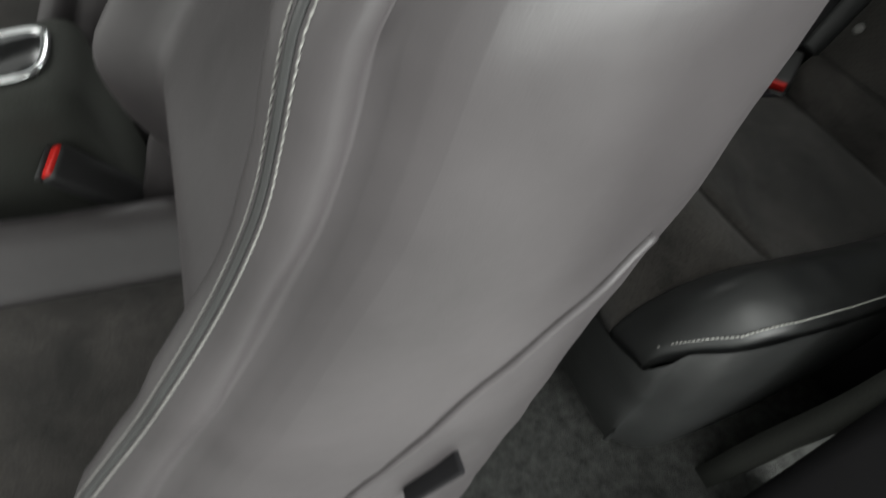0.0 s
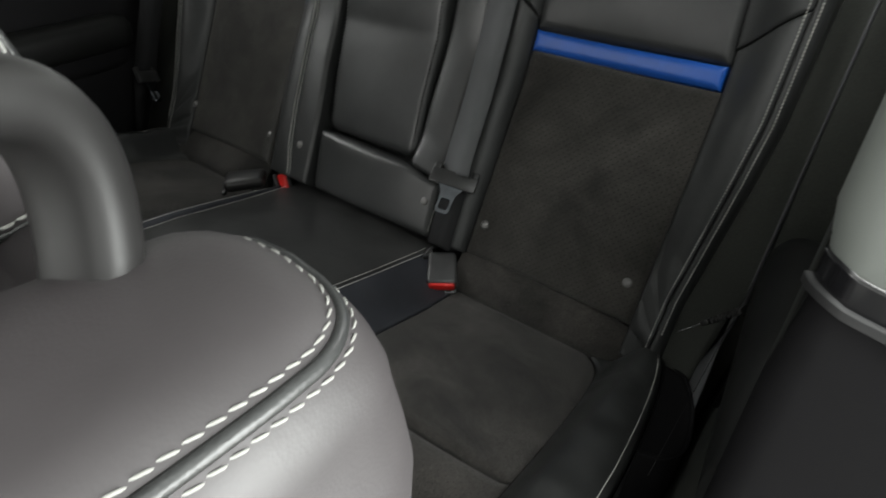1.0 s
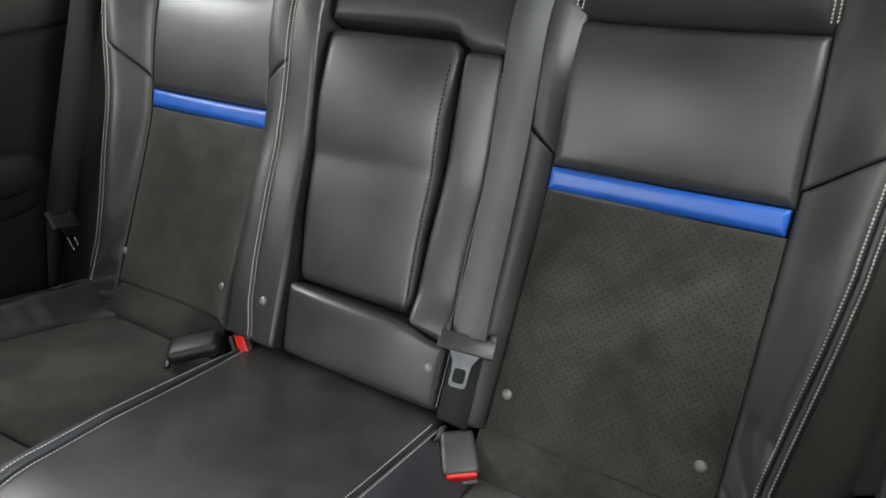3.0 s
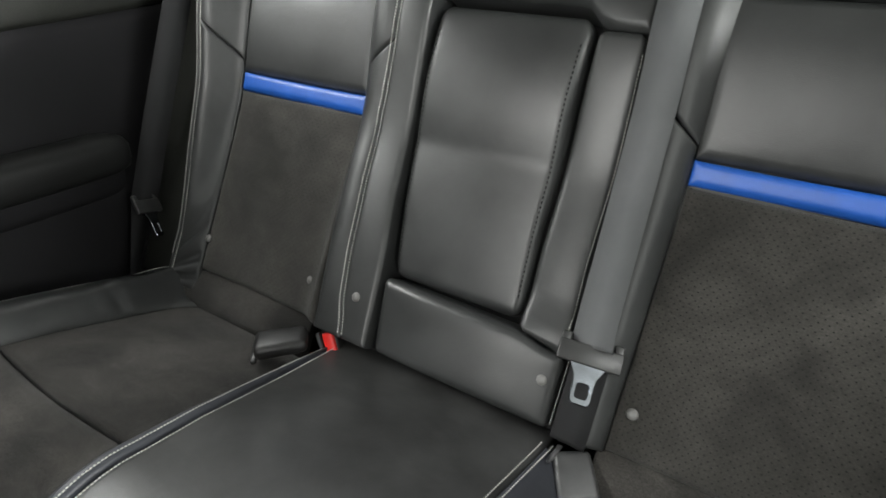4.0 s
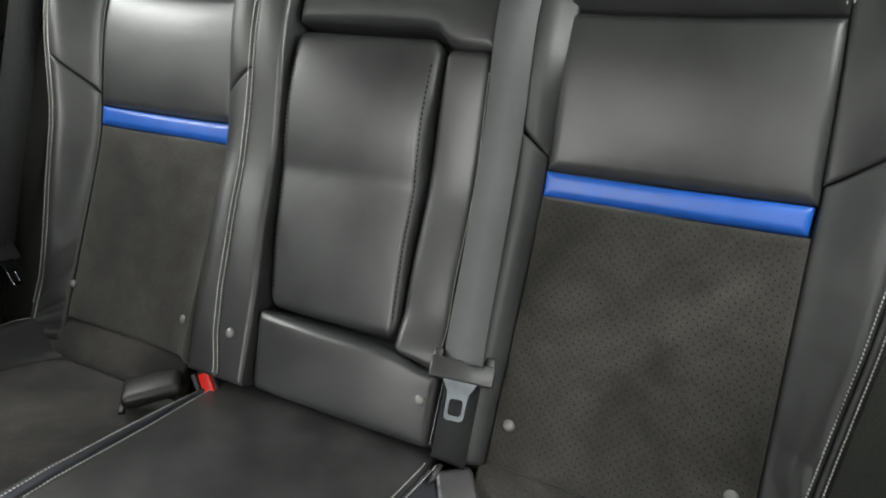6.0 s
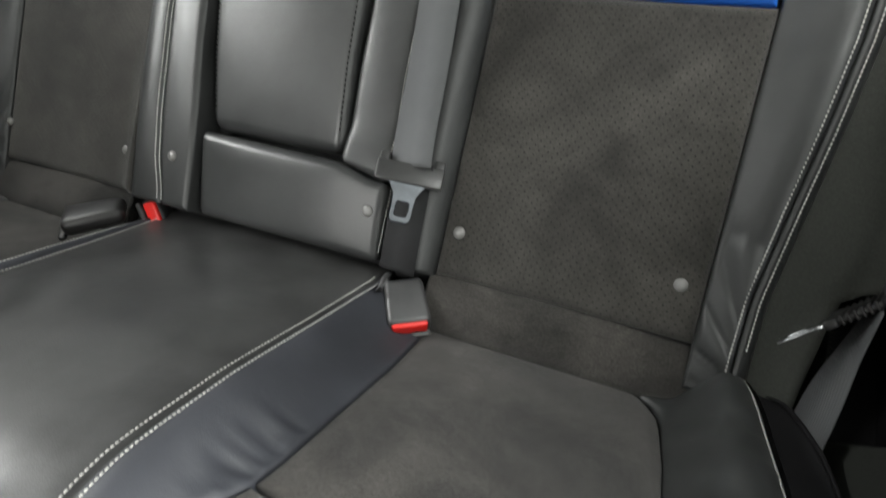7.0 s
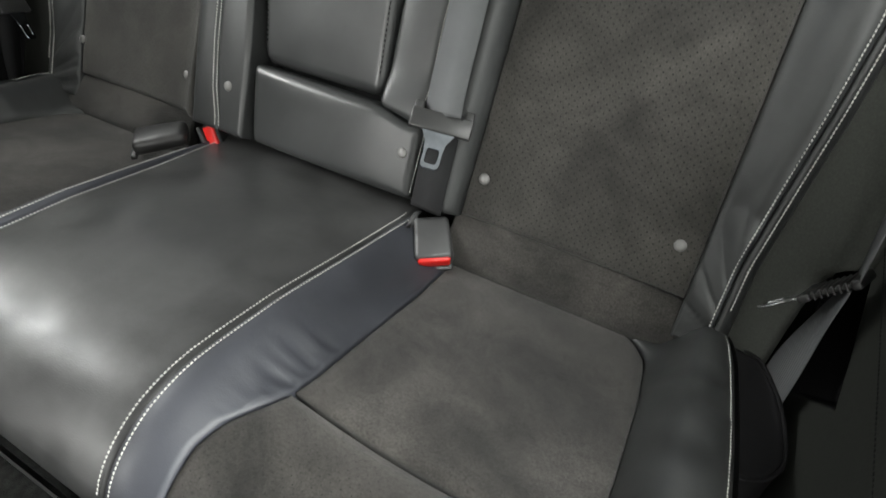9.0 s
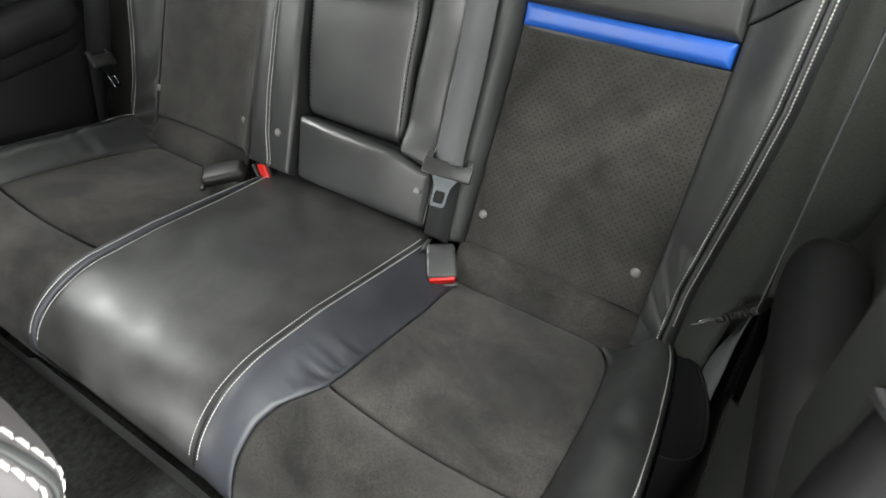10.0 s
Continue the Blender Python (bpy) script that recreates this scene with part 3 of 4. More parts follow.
INNER_X = line([(-0.062, -0.216), (-0.024, -0.220), (0.086, -0.234), (0.20, -0.250), (0.31, -0.254), (0.66, -0.268)])
OUTER_X = line([(-0.105, -0.530), (0.05, -0.536), (0.185, -0.541), (0.29, -0.548), (0.40, -0.550)])


def side_seat(sgn, root):
    xi, xo = 0.254, 0.550
    pad("insert", root, SUEDE_PERF, on_back, xi if sgn > 0 else INNER_X, xo if sgn > 0 else OUTER_X, -0.060, 0.283, 16, 18, r=0.013, drop=0.011, puff=0.004, wob=0.002, label="perforated black suede back panel")
    pad("blue_band", root, BLUE, on_back, sgn * xi, sgn * (xo - 0.004), 0.284, 0.315, 12, 3, r=0.010, drop=0.008, puff=0.003, label="bright blue leather band across the backrest")
    pad("upper_panel", root, LEATHER, on_back, line([(0.31, sgn * xi), (0.52, sgn * (xi - 0.004))]), line([(0.31, sgn * xo), (0.52, sgn * (xo - 0.014))]), 0.316, 0.502, 14, 12,
        r=0.014, drop=0.011, puff=0.008, label="smooth black leather upper back panel")

    def head(x, s, h):
        t = (s - 0.498) / 0.17
        return on_back(x, s, h + 0.028 * smooth(t * 4) - 0.05 * smooth((t - 0.55) / 0.45))
    pad("headrest", root, LEATHER, head, line([(0.498, sgn * 0.246), (0.67, sgn * 0.285)]), line([(0.498, sgn * 0.538), (0.67, sgn * 0.515)]), 0.503, 0.665, 14, 14, r=0.016, drop=0.014, puff=0.006, skirt=0.05,
        label="built-in black leather headrest with double stitching")
    for lx, d in ((line([(0.498, 0.252), (0.67, 0.291)]), 1), (line([(0.498, 0.532), (0.67, 0.509)]), -1)):
        seam("stitching", root, head, [(sgn * x, s) for x, s in along(lx, 0.51, 0.65, 30)], h=-0.002, twin=0.006 * d * sgn)
    wx = line([(-0.06, 0.589), (0.0, 0.590), (0.09, 0.601), (0.17, 0.611), (0.25, 0.619), (0.40, 0.622), (0.62, 0.626)])
    cut = lambda u: 0.335 + 0.045 * u
    def fan(x, v):
        """Folds that fan out from the bolster's lower outer corner."""
        dx, dv = 0.625 - abs(x), v + 0.10
        an, far_off = math.atan2(dv, dx), math.hypot(dx, dv)
        n1 = noise.noise(Vector((an * 3.6, far_off * 4, 5.2 + sgn)))
        return (-0.0032 * max(0.0, 1 - 4 * abs(n1)) ** 1.5 + 0.003 * n1) * smooth((0.12 - v) / 0.08) * smooth((far_off - 0.02) / 0.03)
    pad("outer_bolster", root, LEATHER, on_back, xo if sgn > 0 else OUTER_X, lambda s: sgn * wx(s), -0.105, cut, 26, 130, r=0.006, drop=0.004, puff=0.006, wob=0.002, label="black leather backrest bolster", crease=fan)
    pad("upper_bolster", root, LEATHER, on_back, line([(0.30, sgn * xo), (0.64, sgn * (xo - 0.022))]), lambda s: sgn * wx(s), lambda u: cut(u) + 0.001, 0.635, 10, 16, r=0.006, drop=0.004, puff=0.006, wob=0.0015)
    seam("stitching", root, on_back, [(sgn * (x - 0.005), s) for x, s in along(wx, -0.075, 0.625, 90)], h=lambda x, s: 0.0012 + 0.0012 * smooth((0.12 - s) / 0.06))

    def gusset(x, s, h):
        """The backrest's outer flank, wrapping rearwards behind the stitched edge."""
        w = wx(s)
        t = abs(x) - w
        p = on_back(sgn * w, s, 0)
        an = min(1.0, t / 0.03) * math.pi / 2
        return p + Vector((sgn * (0.018 * math.sin(an) + 0.1 * h), 0, 0)) - OUT * (0.018 * (1 - math.cos(an)) + max(0.0, t - 0.02) * 1.2 - h)
    pad("outer_flank", root, LEATHER, gusset, lambda s: sgn * (wx(s) + 0.001), lambda s: sgn * (wx(s) + 0.10), -0.13, 0.63, 10, 18, r=0.005, drop=0.003)
    seam("stitching", root, gusset, [(sgn * (x + 0.009), s) for x, s in along(wx, -0.05, 0.625, 70)], h=0.0008)


def stud(root, x, s):
    bm = bmesh.new()
    bmesh.ops.create_uvsphere(bm, u_segments=16, v_segments=8, radius=0.0075)
    bmesh.ops.scale(bm, vec=(1, 1, 0.55), verts=bm.verts)
    c = on_back(x, s, 0.001)
    bmesh.ops.transform(bm, matrix=Matrix.Translation(c) @ OUT.to_track_quat("Z", "Y").to_matrix().to_4x4(), verts=bm.verts)
    part("stud", bm, STUD, root, "small round grey plastic stud")


def back_shell(root, x0, x1):
    bm = bmesh.new()
    mid = (x0 + x1) / 2
    vs = box(bm, (1, 1, 1))
    for v in vs:
        c = v.co.copy()
        v.co = Vector((mid + c.x * (x1 - x0), 0, 0)) + UPV * (0.28 + c.y * 0.72) + OUT * (-0.065 + c.z * 0.07 + (back_lean(0.6) - 0.01 if c.y > 0 else 0))
    bmesh.ops.bevel(bm, geom=bm.edges[:], offset=0.01, segments=2, affect="EDGES")
    part("shell", bm, PLASTIC, root)


far = thing("rear_bench_back", "narrow black leather and suede seat back with a blue band", "car seat", "rear backrests")
side_seat(-1, far)
pad("inner_bolster", far, LEATHER, on_back, SEAM_X, INNER_X, -0.062, lambda u: 0.393 - 0.05 * u, 8, 26, r=0.007, drop=0.005, puff=0.003)
pad("upper_inner_bolster", far, LEATHER, on_back, SEAM_X, INNER_X, lambda u: 0.394 - 0.05 * u, 0.635, 8, 14, r=0.007, drop=0.005, puff=0.003)
pad("inner_band", far, LEATHER, on_back, EDGE_X, lambda s: SEAM_X(s) + 0.001, -0.062, 0.635, 8, 30, r=0.009, drop=0.007, puff=0.002, skirt=0.05)
for aside in (-0.0035, 0.0045):
    seam("stitching", far, on_back, [(SEAM_X(-0.055 + 0.0115 * k) + aside, -0.055 + 0.0115 * k) for k in range(61)], h=0.0008)
for x in (-0.527, -0.267):
    stud(far, x, 0.0)
stud(far, -0.149, 0.008)
back_shell(far, -0.66, -0.11)

near = thing("rear_bench_back", "wide black leather and suede seat back with blue band and armrest", "car seat", "rear backrests")
side_seat(1, near)
pad("inner_bolster", near, LEATHER, on_back, line([(-0.06, 0.194), (0.06, 0.190), (0.15, 0.178), (0.40, 0.178)]), 0.253, -0.062, lambda u: 0.385 - 0.055 * u, 8, 20, r=0.007, drop=0.005, puff=0.003)
pad("upper_inner_bolster", near, LEATHER, on_back, 0.178, line([(0.3, 0.253), (0.66, 0.268)]), lambda u: 0.386 - 0.055 * u, 0.635, 8, 14, r=0.007, drop=0.005, puff=0.003)


def arm_place(x, s, h):
    t = min(1.0, max(0.0, (s - 0.262) / 0.19))
    return Vector((x, 0, 0)) + UPV * s + OUT * (0.005 + 0.014 * min(1.0, max(0.0, (s - 0.06) / 0.2)) + 0.034 * (1 - (1 - t) ** 2) + h)


def mid_place(x, s, h):
    return Vector((x, 0, 0)) + UPV * s + OUT * (0.010 + back_lean(s) - top_roll(s) + h + (0.014 - 0.012 * min(1.0, max(0.0, (0.05 - s) / 0.115))) * smooth((0.10 - s) / 0.05) - 0.004 * smooth((abs(x - 0.03) - 0.06) / 0.09) * smooth((0.1 - s) / 0.05))


ARM_R = line([(0.05, 0.103), (0.17, 0.097), (0.35, 0.097), (0.46, 0.101)])
ARM_X = line([(0.05, -0.112), (0.078, -0.116), (0.16, -0.128), (0.25, -0.135), (0.35, -0.134), (0.46, -0.131)])
armrest = pad("armrest", near, LEATHER, arm_place, ARM_X, ARM_R, 0.057, 0.455, 14, 40, r=0.016, drop=0.014, puff=0.005, skirt=0.04, corner=0.022, label="folded-up padded black leather armrest")
for sx in (lambda v: ARM_X(v) + 0.009, lambda v: ARM_R(v) - 0.009):
    seam("stitching", armrest, arm_place, [(sx(0.085 + 0.0085 * k), 0.085 + 0.0085 * k) for k in range(41)], h=-0.0008, thick=0.0008, long=0.0044, pitch=0.0068, mat=BLACK_THREAD)
pad("lower_pad", near, LEATHER, mid_place, line([(-0.064, -0.107), (-0.04, -0.110), (0.052, -0.117)]), 0.180, -0.064, lambda u: 0.052 - 0.004 * u - 0.013 * smooth((u - 0.74) / 0.22), 18, 10, r=0.014, drop=0.012, puff=0.005, skirt=0.04, corner=0.012, label="padded black leather lip below the armrest")
pad("armrest_surround", near, LEATHER, mid_place, line([(0.03, 0.110), (0.06, 0.108), (0.17, 0.103), (0.33, 0.103), (0.45, 0.108)]), line([(0.03, 0.178), (0.10, 0.176), (0.17, 0.172), (0.45, 0.170)]), lambda u: 0.047 - 0.011 * u, 0.441, 8, 20, r=0.010, drop=0.008, puff=0.003, skirt=0.04, corner=0.014)
pad("centre_top", near, LEATHER, mid_place, -0.128, 0.174, lambda u: 0.466 - 0.025 * smooth((u - 0.70) / 0.12), 0.63, 16, 12, r=0.012, drop=0.010, puff=0.008, skirt=0.05, label="padded black leather panel above the armrest")
seam("stitching", near, on_back, [(0.1875, -0.05 + 0.003 * k) for k in range(40)], h=0.006, thick=0.0005, mat=THREAD)
seam("stitching", near, mid_place, [(0.1735 - 0.0047 * smooth(0.0092 * k / 0.11), 0.062 + 0.0092 * k) for k in range(40)], h=-0.0010, thick=0.0005)
for x, s in ((0.525, -0.002), (0.274, -0.004)):
    stud(near, x, s)
bm = bmesh.new()
bmesh.ops.create_uvsphere(bm, u_segments=16, v_segments=8, radius=0.0075)
bmesh.ops.scale(bm, vec=(1, 1, 0.55), verts=bm.verts)
bmesh.ops.transform(bm, matrix=Matrix.Translation(mid_place(0.159, -0.003, 0.001)) @ OUT.to_track_quat("Z", "Y").to_matrix().to_4x4(), verts=bm.verts)
part("stud", bm, STUD, near, "small round grey plastic stud")
back_shell(near, -0.105, 0.66)


# ---- the front seats ----
FRONT = line([(-0.25, -1.20), (-0.10, -1.115), (0.0, -1.045), (0.142, -0.943), (0.206, -0.886), (0.264, -0.840), (0.322, -0.800), (0.359, -0.782), (0.393, -0.769), (0.424, -0.746), (0.47, -0.730)])
REAR = line([(-0.25, -0.733), (-0.138, -0.704), (0.065, -0.643), (0.19, -0.612), (0.27, -0.593), (0.322, -0.581), (0.40, -0.570), (0.46, -0.569)])
SEAT_X, HALF = 0.402, 0.258


def back_section(z, inset=0.0, n=96):
    """A horizontal cut through a front seat's backrest, counted round its edge."""
    f, r = FRONT(z) + inset, REAR(z) - inset
    hw = HALF - inset
    mid = (f + r) / 2
    out = []
    full = smooth((0.455 - z) / 0.06)
    low = 0.17 * smooth((0.14 - z) / 0.26)
    turns = [2 * math.pi * k / n for k in range(n)]
    for k in range(1, 15):
        a = math.pi / 2 * (k / 16) ** 4.5
        turns += [a, math.pi - a, math.pi + a, 2 * math.pi - a]
    for an in sorted(turns):
        c, s = math.cos(an), math.sin(an)
        dx = hw * math.copysign(abs(c) ** (0.13 if s > 0 else 0.20), c)
        dy = (r - f) / 2 * math.copysign(abs(s) ** (0.17 if s > 0 else 0.30), s)
        y = mid + dy
        q = min(1.0, max(-1.0, (y - mid) / ((r - f) / 2)))
        if s < 0:
            y += 0.078 * (1 - smooth((abs(dx) - 0.172) / 0.062)) * smooth(-s * 2.5)
            y += low * (1 - smooth((dx - 0.150) / 0.075)) * smooth(-s * 2.5)
        elif s > 0:
            y += 0.007 * full * smooth((z - 0.15) / 0.15) - 0.003 * (abs(dx) / hw) ** 4
            y -= 0.05 * smooth((0.235 - dx) / 0.17) * smooth(s * 2)
            y -= 0.09 * smooth((0.20 - dx) / 0.22) * smooth((0.40 - z) / 0.22) * smooth(s * 2)
        dx += math.copysign(full * (0.024 * (1 - q * q) - 0.017 * math.exp(-((q + 0.78) / 0.20) ** 2)), dx) * smooth((abs(dx) - 0.18) / 0.05)
        out.append(Vector((SEAT_X + dx, y, z)))
    return out


def loft(bm, rings, caps=True):
    vr = [[bm.verts.new(p) for p in r] for r in rings]
    m = len(vr[0])
    for a, b in zip(vr, vr[1:]):
        for k in range(m):
            bm.faces.new((a[k - 1], a[k], b[k], b[k - 1]))
    if caps:
        bm.faces.new(vr[0][::-1])
        bm.faces.new(vr[-1])
    bmesh.ops.recalc_face_normals(bm, faces=bm.faces[:])
    return vr


from mathutils.bvhtree import BVHTree

# where the front seat stands: turned a little from the car's axes
FRONT_SHIFT = Matrix(((0.9993, 0.0386, -0.003, 0.015), (-0.0387, 0.9985, -0.0394, -0.0176), (0.0014, 0.0395, 0.9992, 0.0139), (0, 0, 0, 1)))


def sag(p):
    """The shoulder reaches rearwards and falls away behind."""
    k = max(0.0, (p.y + 0.69) / 0.11)
    return Vector((p.x, p.y + 0.006 * k ** 1.5 * smooth((p.z - 0.34) / 0.1), p.z - 0.004 * k * k * smooth((p.z - 0.34) / 0.1)))


driver = thing("front_seat", "black leather front car seat with pale double stitching and headrest", "car seat", "front seats")
bm = bmesh.new()
rings = [back_section(-0.24 + 0.673 * k / 52) for k in range(53)]
rim = rings[-1]


def drawn_in(inset, z):
    """The rim drawn in towards the line midway between its front and its rear."""
    out = []
    for k, p in enumerate(rim):
        wide = p.x - SEAT_X
        mid = (p.y + rim[-k % len(rim)].y) / 2
        mid += ((FRONT(0.433) + REAR(0.433)) / 2 - mid) * smooth((abs(wide) - 0.17) / 0.05)
        deep = p.y - mid
        out.append(Vector((SEAT_X + math.copysign(max(abs(wide) - inset, 0.3 * abs(wide)), wide), mid + math.copysign(max(abs(deep) - inset, 0.15 * abs(deep)), deep), z)))
    return out


for k in range(1, 9):
    an = k / 8 * math.pi / 2
    rings.append(drawn_in(0.030 * (1 - math.cos(an)), 0.433 + 0.034 * math.sin(an)))
for k in range(1, 5):
    rings.append(drawn_in(0.030 + 0.007 * k, 0.467 + 0.0012 * k))
loft(bm, rings)
for v in bm.verts:
    d = noise.noise(Vector((v.co.x * 5, v.co.y * 9, v.co.z * 9))) * 0.004 + noise.noise(Vector((v.co.x * 14, v.co.y * 24 + v.co.z * 14, v.co.z * 14 - v.co.y * 8))) * 0.0024
    v.co = sag(v.co + v.normal * d)
    v.co.z -= 0.034 * smooth((0.205 - abs(v.co.x - SEAT_X)) / 0.07) * smooth((v.co.z - 0.30) / 0.13)
    v.co.z -= 0.045 * smooth((0.222 - abs(v.co.x - SEAT_X)) / 0.05) * smooth((-0.665 - v.co.y) / 0.03) * smooth((v.co.z - 0.30) / 0.13)
bm.normal_update()
bvh = BVHTree.FromBMesh(bm)
part("backrest", bm, LEATHER_FRONT, driver, "smooth leather backrest with a wide side panel")
EDGE = [(-1.05, 0.01), (-0.931, 0.142), (-0.874, 0.206), (-0.828, 0.264), (-0.7885, 0.322), (-0.771, 0.359), (-0.755, 0.397), (-0.736, 0.424), (-0.722, 0.444), (-0.70, 0.4545), (-0.683, 0.457), (-0.645, 0.4545), (-0.61, 0.4535)]
edge = [(Vector((HALF - 0.004, p.y, p.z)), Vector((1, 0, 0))) for p in round_path([(0, y, z) for y, z in EDGE], 8)]
for k in range(1, 13):
    an = k / 12 * math.pi / 2
    edge.append((Vector((HALF - 0.004 - 0.026 * (1 - math.cos(an)), -0.602 + 0.026 * math.sin(an), 0.4535)), Vector((math.cos(an), math.sin(an), 0))))
for k in range(1, 14):
    edge.append((Vector((HALF - 0.030 - 0.012 * k, -0.576 - 0.05 * smooth((0.235 - (HALF - 0.030 - 0.012 * k)) / 0.17), 0.4535)), Vector((0.45, 0.9, 0)).normalized()))

edge = [(sag(p), nrm) for p, nrm in edge]


def edge_row(sgn, into):
    """The seam round a side panel and over the shoulder's rear corner, carried inwards over the rim by so much."""
    path, ups = [], []
    for i, (p, nrm) in enumerate(edge):
        d = (edge[min(len(edge) - 1, i + 1)][0] - edge[max(0, i - 1)][0]).normalized()
        inner = d.cross(nrm)
        way, across = (inner * 0.6 - nrm * 0.8).normalized(), (nrm * 0.6 + inner * 0.8).normalized()
        start = p + across * into - way * 0.12
        hit = bvh.ray_cast(Vector((SEAT_X + sgn * start.x, start.y, start.z)), Vector((sgn * way.x, way.y, way.z)))
        if hit[0] is not None and (hit[0] - Vector((SEAT_X + sgn * p.x, p.y, p.z))).length < 0.03:
            path.append(hit[0] + hit[1] * 0.0002)
            ups.append(hit[1])
    return path, ups


for sgn in (1, -1):
    for into in (0.0, -0.0072):
        path, ups = edge_row(sgn, into)
        if len(path) > 5:
            stitches("stitching", driver, path, ups, pitch=0.0048, long=0.0046, thick=0.00034, slant=0.18, mat=THREAD)
    path, ups = edge_row(sgn, -0.0036)
    if len(path) > 5:
        bm = bmesh.new()
        sweep(bm, path, oval(0.0020, 0.0012, 8), ups=ups)
        part("piping", bm, LEATHER, driver, "narrow dark leather welt")

# the fold along the foot of the side panel and the tilt lever in it
for sgn in (1, -1):
    path, ups = [], []
    for p in round_path([(0, -0.84, 0.030), (0, -0.787, 0.099), (0, -0.748, 0.150), (0, -0.712, 0.192), (0, -0.680, 0.226), (0, -0.650, 0.252), (0, -0.625, 0.272)], 8):
        hit = bvh.ray_cast(Vector((SEAT_X + sgn * 0.5, p.y, p.z)), Vector((-sgn, 0, 0)))
        if hit[0] is not None:
            path.append(hit[0] + hit[1] * 0.0005)
            ups.append(hit[1])
    bm = bmesh.new()
    sweep(bm, path, oval(0.0036, 0.0032, 10), ups=ups)
    part("fold", bm, LEATHER_FRONT, driver)
hit = bvh.ray_cast(Vector((SEAT_X + 0.5, -0.742, 0.078)), Vector((-1, 0, 0)))[0]
bm = bmesh.new()
box(bm, (0.006, 0.050, 0.026), frame_of(hit, (0, 0.80, 0.60), (1, 0, 0)), 0.0025, 3)
lever = part("tilt_lever", bm, DARK_TRIM, driver, "small black plastic tilt lever in the side panel")
bm = bmesh.new()
box(bm, (0.016, 0.030, 0.012), frame_of(hit + Vector((0.004, 0.004, -0.004)), (0, 0.80, 0.60), (1, 0, 0)), 0.004, 3)
part("grip", bm, BUCKLE_GREY, lever)

# headrest: a side profile of (y, z) pairs carried across, with a seam round each side panel
HEAD = [(-0.715, 0.421), (-0.675, 0.416), (-0.647, 0.421), (-0.634, 0.435), (-0.632, 0.450), (-0.638, 0.480), (-0.649, 0.512), (-0.661, 0.547),
        (-0.677, 0.587), (-0.701, 0.618), (-0.735, 0.628), (-0.763, 0.610), (-0.771, 0.570), (-0.765, 0.510), (-0.757, 0.455), (-0.745, 0.431)]
HEAD_X, HW = 0.392, 0.116
hc = Vector((0, sum(p[0] for p in HEAD) / len(HEAD), sum(p[1] for p in HEAD) / len(HEAD)))
hr = round_path([(0, y, z) for y, z in HEAD + HEAD[:1]], 5)[:-1]


def head_scale(t):
    """How wide the profile is at a part t of the half width: full in the middle, drawn in round the sides."""
    return 0.80 + 0.20 * (1 - abs(t) ** 9) ** 0.5 if abs(t) < 1 else 0.80


bm = bmesh.new()
rings = []
for k in range(49):
    t = math.sin((k / 48 - 0.5) * math.pi)
    sc = head_scale(t)
    rings.append([Vector((HEAD_X + HW * t, hc.y + (p.y - hc.y) * sc, hc.z + (p.z - hc.z) * sc)) for p in hr])
for sc, out in ((0.70, 0.003), (0.50, 0.007), (0.25, 0.009)):
    for end, sgn in ((0, -1), (1, 1)):
        ring = [Vector((HEAD_X + sgn * (HW + out), hc.y + (p.y - hc.y) * sc, hc.z + (p.z - hc.z) * sc)) for p in hr]
        rings = rings + [ring] if end else [ring] + rings
loft(bm, rings)
for v in bm.verts:
    v.co += v.normal * (0.0022 * noise.noise(v.co * 17) + 0.0012 * noise.noise(v.co * 41))
bm.normal_update()
hb = BVHTree.FromBMesh(bm)
head_rest = part("headrest", bm, LEATHER_FRONT, driver, "padded leather headrest with double stitched edge")
head_rest.matrix_basis = FRONT_SHIFT.inverted()


def head_row(sgn, sc):
    path, ups = [], []
    for p in round_path([(0, y, z) for y, z in HEAD[1:12]], 8):
        q = Vector((HEAD_X + sgn * 0.4, hc.y + (p.y - hc.y) * sc, hc.z + (p.z - hc.z) * sc))
        hit = hb.ray_cast(q, Vector((-sgn, 0, 0)))
        if hit[0] is not None:
            path.append(hit[0] + hit[1] * 0.0002)
            ups.append(hit[1])
    return path, ups


for sgn in (1, -1):
    for sc in (0.955, 0.865):
        path, ups = head_row(sgn, sc)
        if len(path) > 5:
            stitches("stitching", head_rest, path, ups, pitch=0.0056, long=0.0054, thick=0.0006, slant=0.15, mat=THREAD)
    path, ups = head_row(sgn, 0.912)
    bm = bmesh.new()
    sweep(bm, path, oval(0.0022, 0.0012, 8), ups=ups)
    part("piping", bm, LEATHER, head_rest, "narrow dark leather welt")
for dx in (-0.06, 0.06):
    bm = bmesh.new()
    sweep(bm, [(SEAT_X + dx, -0.655, 0.44), (SEAT_X + dx, -0.65, 0.50)], oval(0.006, 0.006))
    part("post", bm, CHROME, driver, "chrome headrest post")

# belt guide: a leaning plastic loop on the shoulder
bm = bmesh.new()
cen, u, w = Vector((0.596, -0.692, 0.466)), Vector((-0.10, 0.25, 0.96)).normalized(), Vector((0.35, -0.93, 0.28)).normalized()
ring = []
for k in range(64):
    an = 2 * math.pi * k / 64
    ring.append(cen + u * (0.036 * math.copysign(abs(math.sin(an)) ** 0.85, math.sin(an))) + w * (0.0260 * math.copysign(abs(math.cos(an)) ** 0.75, math.cos(an))))
nrm = u.cross(w)
